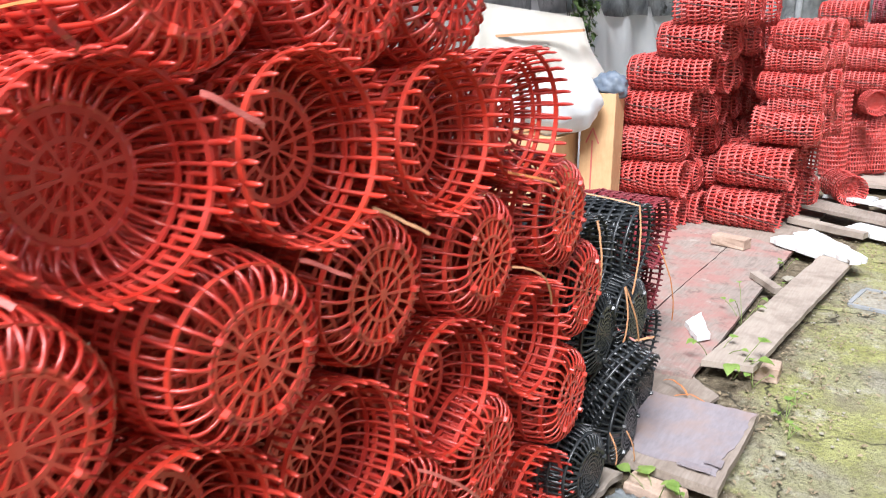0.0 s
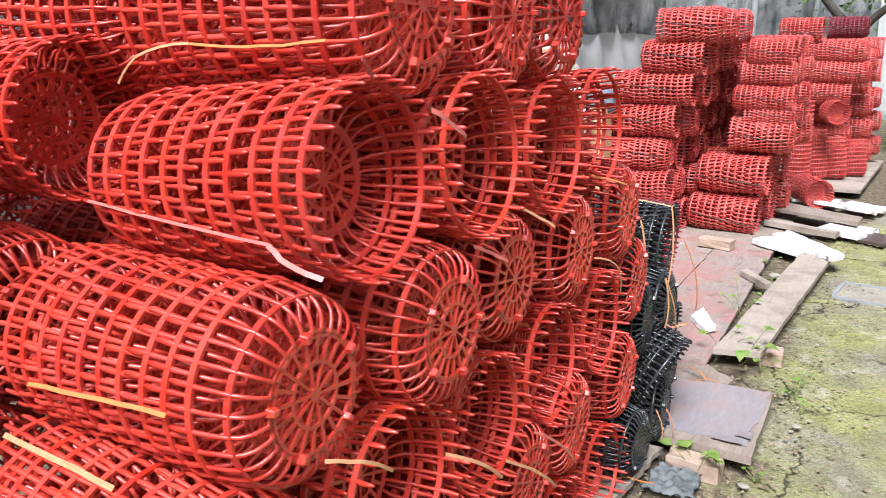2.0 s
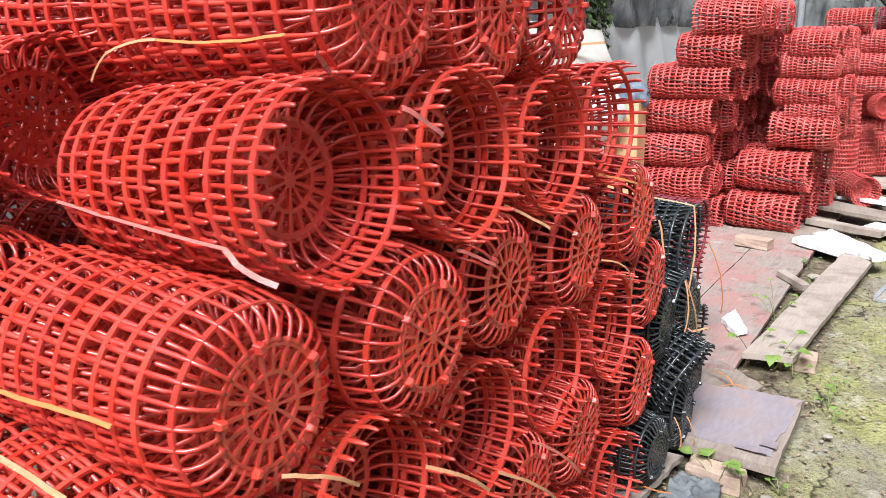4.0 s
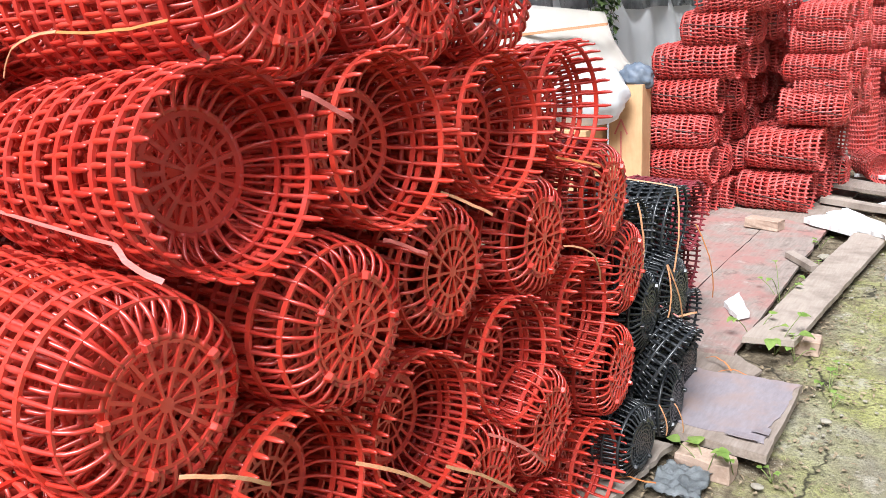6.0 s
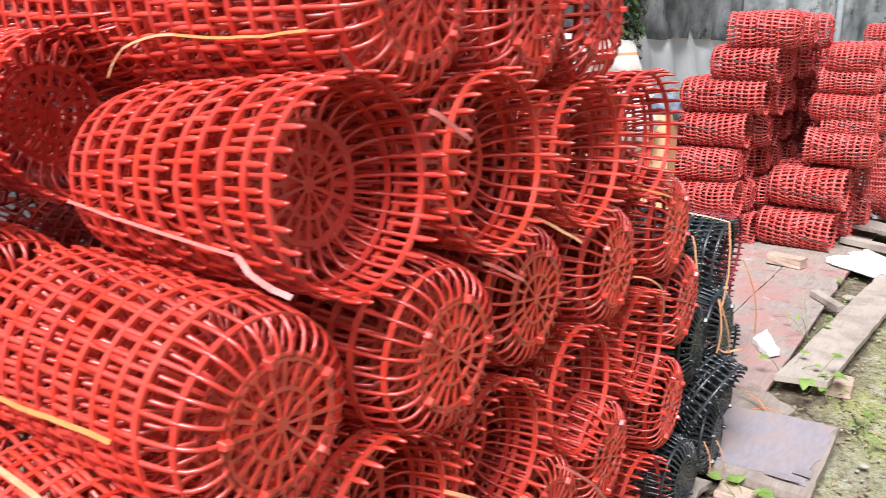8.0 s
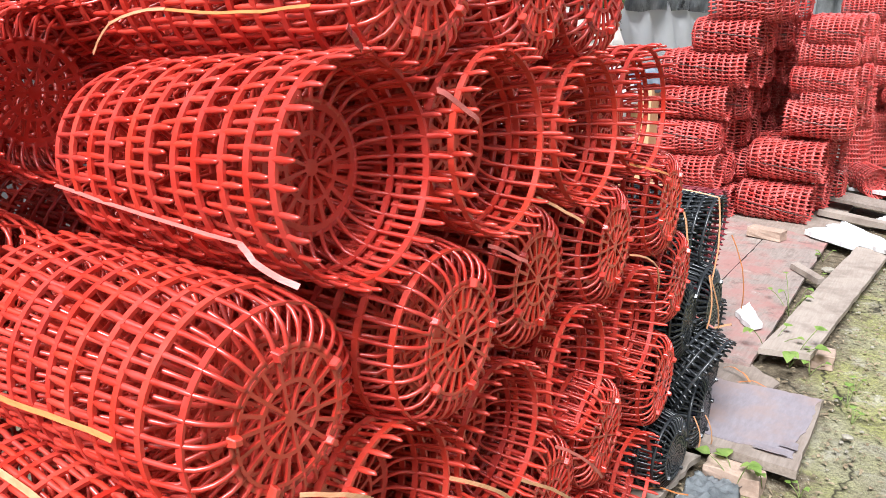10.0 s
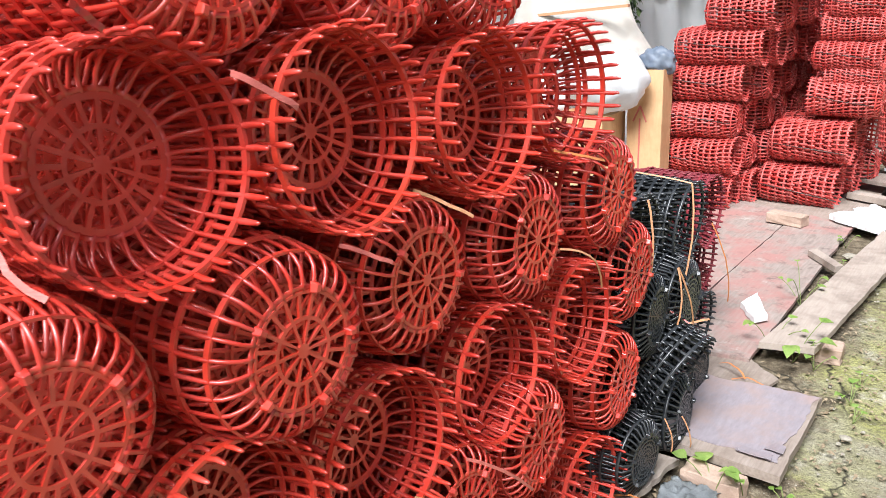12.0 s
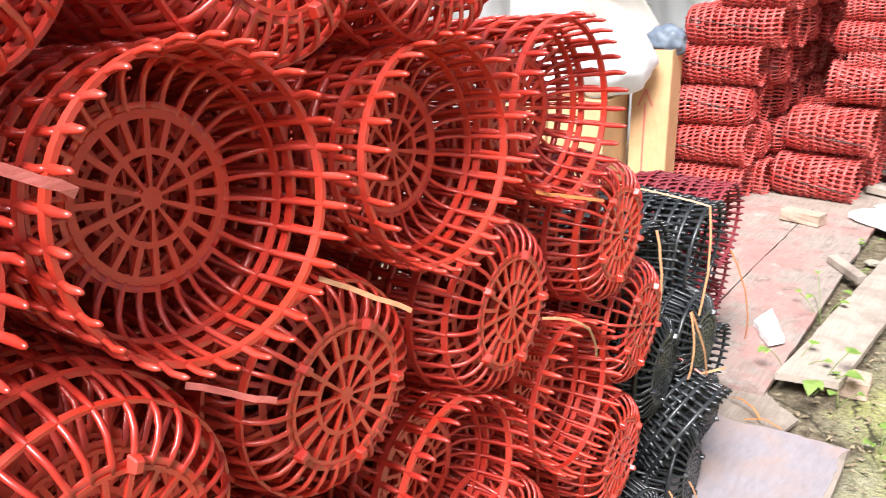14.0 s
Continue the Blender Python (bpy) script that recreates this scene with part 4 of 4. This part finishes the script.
def lump(name, centre, size, material, label, category, seed, cuts=4, rough=0.22, freq=3.0):
    """A slack, creased bag."""
    bm = bmesh.new()
    bmesh.ops.create_icosphere(bm, subdivisions=cuts, radius=1)
    for v in bm.verts:
        d = v.co.normalized()
        k = 1 + rough * noise.noise(d * freq + Vector((seed, 0, 0))) + rough * 0.45 * abs(noise.noise(d * freq * 3 + Vector((seed, 4, 0))))
        v.co = Vector((d.x * size[0], d.y * size[1], d.z * size[2])) * k
    ob = tagged(part(name, bm, material), label, category)
    ob.location = centre
    return ob


lump("plastic_sack", (-2.22, 4.66, 0.89), (0.27, 0.20, 0.21), SACK, "bulging white plastic sack lying on the boxes", "sack", 3, 4, 0.14, 2.2)
lump("plastic_sack", (-2.72, 4.75, 0.74), (0.25, 0.20, 0.16), SACK, "slack white plastic sack on a cardboard box", "sack", 8)
lump("blue_bag", (-1.96, 4.88, 0.985), (0.115, 0.07, 0.10), BLUE, "blue-grey plastic bag bulging out of the box", "bag", 5)


def film_drape():
    """Cloudy film slung from a stick down over the boxes."""
    bm = bmesh.new()
    grid = []
    for j in range(21):
        v = j / 20
        row = []
        for i in range(25):
            u = i / 24
            a = Vector((-3.1 + 0.75 * u, 5.0 + 0.25 * u, 1.55 - 0.12 * u))
            b = Vector((-2.95 + 0.95 * u, 4.9 + 0.2 * u, 0.75 + 0.20 * u))
            p = a.lerp(b, v)
            p.y += 0.06 * noise.noise(Vector((u * 5, v * 2, 3))) - 0.10 * math.sin(v * 3.1)
            row.append(bm.verts.new(p))
        grid.append(row)
    for a, b in zip(grid, grid[1:]):
        for i in range(24):
            bm.faces.new((a[i], a[i + 1], b[i + 1], b[i]))
    bmesh.ops.solidify(bm, geom=list(bm.faces), thickness=0.003)
    return bm


tagged(part("film_drape", film_drape(), CLEAR_SHEET), "cloudy plastic film draped over the boxes", "plastic film")
for a, b in (((-2.95, 4.95, 1.30), (-2.20, 4.95, 1.345)), ((-2.6, 4.62, 0.66), (-2.0, 4.70, 0.80))):
    bm = bmesh.new()
    bar(bm, a, b, 0.016, 0.010)
    tagged(part("wooden_stick", bm, TAN, smooth=False), "thin pale wooden stick across the film", "stick", "wooden sticks")
for y in (2.5, 5.5, 8.2, 10.8):
    bm = bmesh.new()
    bar(bm, (-3.38, y, 0), (-3.38, y, 3.7), 0.03, 0.03, (1, 0, 0), 8)
    tagged(part("steel_post", bm, STEEL), "grey steel post behind the sheets", "post", "fence posts")
for x, y in ((-2.1, 11.8), (-1.35, 12.4)):
    bm = bmesh.new()
    bar(bm, (x, y, 0), (x, y, 3.7), 0.05, 0.05, (1, 0, 0), 8)
    tagged(part("steel_post", bm, STEEL), "grey steel post before the end net", "post", "fence posts")


# ---------------------------------------------------------------- plants
def leaf(bm, base, way, up, length, width, lobes=0):
    """A folded leaf of twelve faces."""
    way, up = Vector(way).normalized(), Vector(up)
    side = way.cross(up).normalized()
    up = side.cross(way)
    rows = []
    for u, w in ((0.0, 0.06), (0.22, 0.75), (0.45, 1.0), (0.72, 0.68), (1.0, 0.03)):
        c = base + way * (length * u) + up * (length * (0.16 * math.sin(u * 3.14) - 0.18 * u * u))
        rows.append([bm.verts.new(c - side * width * w + up * 0.12 * width), bm.verts.new(c), bm.verts.new(c + side * width * w + up * 0.12 * width)])
    for a, b in zip(rows, rows[1:]):
        for i in range(2):
            bm.faces.new((a[i], a[i + 1], b[i + 1], b[i]))


def weed(x, y, z, height, leaves, size, seed, label="small green weed with broad soft leaves"):
    rnd = random.Random(seed)
    top = tagged(new("weed"), label, "weed", "weeds between the boards")
    top.location = (x, y, z)
    for k in range(max(3, leaves // 2)):
        stem = bmesh.new()
        a = rnd.uniform(0, 6.28)
        tip = Vector((math.cos(a) * rnd.uniform(.2, .7) * height, math.sin(a) * rnd.uniform(.2, .7) * height, height * rnd.uniform(.45, 1)))
        pts = bend((0, 0, -0.01), tip, (0, 0, 0.1 * height), 4, 0.001, rnd)
        strip(stem, pts, 0.0018, (1, 0.3, 0), 0.0014)
        bm = bmesh.new()
        d = Vector((math.cos(a), math.sin(a), rnd.uniform(-0.3, 0.3)))
        leaf(bm, tip, d, (0, 0, 1), size * rnd.uniform(.7, 1.2), size * rnd.uniform(.42, .58))
        if rnd.random() < 0.6:
            leaf(bm, tip, d + Vector((-d.y, d.x, 0)) * 1.2, (0, 0, 1), size * 0.8, size * 0.32)
        part("leaf", bm, LEAF, top)
        part("stem", stem, STEM, top)
    return top


for i, (x, y, z, h, n, s) in enumerate([(-0.57, 1.95, 0.02, 0.12, 5, 0.062), (-0.50, 1.98, 0.03, 0.07, 4, 0.05), (-0.70, 3.02, 0.02, 0.20, 7, 0.06), (-0.60, 2.95, 0.02, 0.16, 7, 0.07),
                                         (-0.52, 2.92, 0.02, 0.09, 5, 0.05), (-0.71, 3.55, 0.02, 0.18, 9, 0.055), (-0.70, 3.75, 0.02, 0.12, 6, 0.05), (-0.66, 4.15, 0.02, 0.08, 5, 0.045), (-0.36, 2.72, 0.01, 0.07, 6, 0.05),
                                         (-0.33, 2.60, 0.01, 0.05, 5, 0.04), (-0.72, 4.6, 0.02, 0.08, 5, 0.04), (-0.40, 2.02, 0.01, 0.05, 4, 0.04), (-0.62, 3.3, 0.02, 0.07, 5, 0.04), (-0.35, 2.85, 0.01, 0.05, 4, 0.04)]):
    weed(x, y, z, h, n, s * (0.85 if i in (0, 3) else 0.62), 900 + i)


def vine(x, y, z0, z1, spread, count, seed, label, size=0.06):
    rnd = random.Random(seed)
    top = tagged(new("hanging_vine"), label, "vine", "vines on the nets")
    top.location = (x, y, z0)
    stems, leaves = bmesh.new(), bmesh.new()
    for k in range(6):
        a = Vector((rnd.uniform(-.3, .3) * spread, rnd.uniform(-1, 1) * spread, z1 - z0))
        e = Vector((rnd.uniform(-.1, .1), rnd.uniform(-.5, .5) * spread, rnd.uniform(0, 0.4) * (z1 - z0)))
        strip(stems, bend(a, e, (0.02, rnd.uniform(-.1, .1), 0), 6, 0.02, rnd), 0.004, (1, 0, 0), 0.004)
    for k in range(count):
        u = rnd.random() ** 0.8
        p = Vector((rnd.uniform(0.0, .12), rnd.gauss(0, 0.4) * spread * (0.35 + 0.65 * u), u * (z1 - z0)))
        d = Vector((rnd.uniform(.1, .8), rnd.uniform(-1, 1), rnd.uniform(-1, .2)))
        leaf(leaves, p, d, (0.4, 0, 1), size * rnd.uniform(.6, 1.2), size * 0.4)
    part("stem", stems, BARK, top)
    part("foliage", leaves, LEAF_DARK, top)
    return top


vine(-3.14, 6.90, 0.85, 2.2, 0.34, 460, 31, "leafy vine hanging down over the white sheet", 0.075)
vine(-3.12, 6.3, 1.75, 3.0, 0.6, 160, 32, "dry leafy creeper on the shade net")
vine(-3.12, 8.2, 1.9, 3.0, 0.7, 160, 33, "dry leafy creeper on the shade net")


def branch_tree():
    top = tagged(new("leaning_tree"), "dark bare tree limbs leaning before the end net", "tree")
    rnd = random.Random(4)
    bm = bmesh.new()

    def limb(a, d, length, r, depth):
        pts = []
        p, steps = Vector(a), 7
        for i in range(steps + 1):
            k = r * (1 - 0.6 * i / steps)
            s = d.cross(Vector((0, 1, 0))).normalized()
            pts.append((p.copy(), s * k, s.cross(d).normalized() * k))
            d = (d + Vector([rnd.uniform(-.22, .22) for _ in range(3)])).normalized()
            p = p + d * (length / steps)
            if depth and i in (3, 5, 6):
                limb(p, (d + Vector((rnd.uniform(-.8, .8), rnd.uniform(-.5, .5), rnd.uniform(-.2, .7)))).normalized(), length * 0.55, r * 0.5, depth - 1)
        sweep(bm, pts, 7)
    limb((-0.75, 12.0, 0.0), Vector((0.0, 0, 1)), 1.7, 0.10, 0)
    limb((-0.75, 12.0, 1.4), Vector((-0.7, 0, 0.6)), 2.0, 0.07, 2)
    limb((-0.75, 12.0, 1.5), Vector((0.6, 0, 0.5)), 1.8, 0.06, 2)
    part("trunk", bm, BARK, top)
    leaves = bmesh.new()
    for k in range(260):
        p = Vector((rnd.uniform(-1.6, 0.4), 12.1 + rnd.uniform(-.4, .3), rnd.gauss(2.1, 0.35)))
        leaf(leaves, p, Vector((rnd.uniform(-1, 1), rnd.uniform(-1, 0), rnd.uniform(-1, .4))), (0, 0, 1), 0.10, 0.035)
    part("crown", leaves, LEAF_DARK, top)


branch_tree()


def hedge():
    rnd = random.Random(14)
    bm = bmesh.new()
    for k in range(2600):
        x = rnd.uniform(-0.2, 2.6)
        y = 11.5 + rnd.uniform(-0.7, 1.0)
        z = abs(rnd.gauss(0, 0.45)) * (0.7 + 0.5 * noise.noise(Vector((x * 2, y, 0))))
        leaf(bm, Vector((x, y, z)), Vector((rnd.uniform(-1, 1), rnd.uniform(-1, .3), rnd.uniform(-.3, 1))), (0, 0, 1), 0.14, 0.045)
    return bm


tagged(part("undergrowth", hedge(), LEAF), "low green undergrowth at the end of the yard", "undergrowth", kind="stuff")


# ---------------------------------------------------------------- small litter
def rubble():
    rnd = random.Random(9)
    bm = bmesh.new()
    for k in range(520):
        y = rnd.uniform(1.5, 6.2)
        x = -0.38 + rnd.gauss(0, 0.10) if rnd.random() < .75 else rnd.uniform(-0.7, 0.5)
        s = 0.002 + 0.007 * rnd.random() ** 4
        r = bmesh.ops.create_icosphere(bm, subdivisions=1, radius=s)
        for v in r["verts"]:
            v.co = Vector((v.co.x * rnd.uniform(.7, 1.4), v.co.y * rnd.uniform(.7, 1.4), v.co.z * rnd.uniform(.4, .8))) + Vector((x, y, 0.012))
    return bm


tagged(part("rubble", rubble(), STONE, smooth=False), "small grey stones and crumbs along the boards", "rubble", kind="stuff")


def litter():
    rnd = random.Random(19)
    bm = bmesh.new()
    for k in range(1700):
        y = rnd.uniform(1.6, 6.0)
        x = -0.42 + rnd.gauss(0, 0.18)
        a = rnd.uniform(0, 6.28)
        leaf(bm, Vector((x, y, 0.008 + rnd.random() * 0.012)), Vector((math.cos(a), math.sin(a), rnd.uniform(-.2, .3))), (rnd.uniform(-.4, .4), rnd.uniform(-.4, .4), 1), rnd.uniform(.010, .030), rnd.uniform(.002, .007))
    return bm


LITTER = rough_stuff("dry_litter", (0.14, 0.10, 0.06), (0.45, 0.36, 0.24), 25, 0.9, 0.3, 0.002)
tagged(part("leaf_litter", litter(), LITTER, smooth=False), "dry brown leaf scraps and chips on the soil", "leaf litter", kind="stuff")


def crumpled(x, y, size, seed):
    bm = bmesh.new()
    grid = []
    for j in range(22):
        row = []
        for i in range(22):
            u, v = i / 21 - .5, j / 21 - .5
            h = 0.030 * abs(noise.noise(Vector((u * 5, v * 5, seed)))) + 0.014 * abs(noise.noise(Vector((u * 12, v * 12, seed)))) + 0.012
            row.append(bm.verts.new((x + u * size * (1 + .3 * noise.noise(Vector((v * 4, seed, 0)))), y + v * size * 1.2, h + 0.01)))
        grid.append(row)
    for a, b in zip(grid, grid[1:]):
        for i in range(21):
            bm.faces.new((a[i], a[i + 1], b[i + 1], b[i]))
    bmesh.ops.solidify(bm, geom=list(bm.faces), thickness=0.002)
    return bm


tagged(part("plastic_scrap", crumpled(-0.62, 1.86, 0.15, 3), GREY_FILM), "crumpled grey plastic film on the soil", "plastic scrap")
for i, (x, y, s) in enumerate([(-0.33, 2.45, 0.03), (-0.42, 1.95, 0.03), (-0.60, 3.55, 0.05), (-0.58, 3.8, 0.06), (-0.66, 4.4, 0.06)]):
    bm = bmesh.new()
    bmesh.ops.create_icosphere(bm, subdivisions=2, radius=s * 0.5)
    for v in bm.verts:
        v.co = Vector((v.co.x * 1.3, v.co.y, v.co.z * 0.5)) * (1 + 0.4 * noise.noise(v.co * 40 + Vector((i, 0, 0))))
    tagged(part("stone", bm, STONE, smooth=False), "angular grey stone lying on the soil", "stone", "loose stones").location = (x, y, 0.02 + s * 0.1)


def frame_lid():
    top = tagged(new("drain_frame"), "rusty rectangular drain frame let into the concrete", "drain frame")
    top.matrix_basis = pose(-0.10, 4.30, 0.012, 0, 0, -8)
    for a, b in (((-.22, -.16, 0), (.22, -.16, 0)), ((-.22, .16, 0), (.22, .16, 0)), ((-.22, -.14, 0), (-.22, .14, 0)), ((.22, -.14, 0), (.22, .14, 0))):
        bm = bmesh.new()
        bar(bm, a, b, 0.012, 0.008)
        part("frame_bar", bm, STEEL, top, smooth=False)
    bm = bmesh.new()
    bmesh.ops.create_cube(bm, size=1)
    for v in bm.verts:
        v.co = Vector((v.co.x * 0.42, v.co.y * 0.30, v.co.z * 0.006 - 0.004))
    part("lid", bm, STONE, top, smooth=False)


frame_lid()
for a, b in (((-0.80, 2.70, 0.062), (-0.68, 2.62, 0.062)), ((-0.72, 2.60, 0.062), (-0.62, 2.60, 0.06)), ((-0.80, 1.70, 0.066), (-0.66, 1.76, 0.066))):
    tie(bend(a, b, (0, 0, 0.012), 6, 0.006, R1), 0.010, ORANGE, "orange ribbon scrap lying on the board", (0, 0, 1))
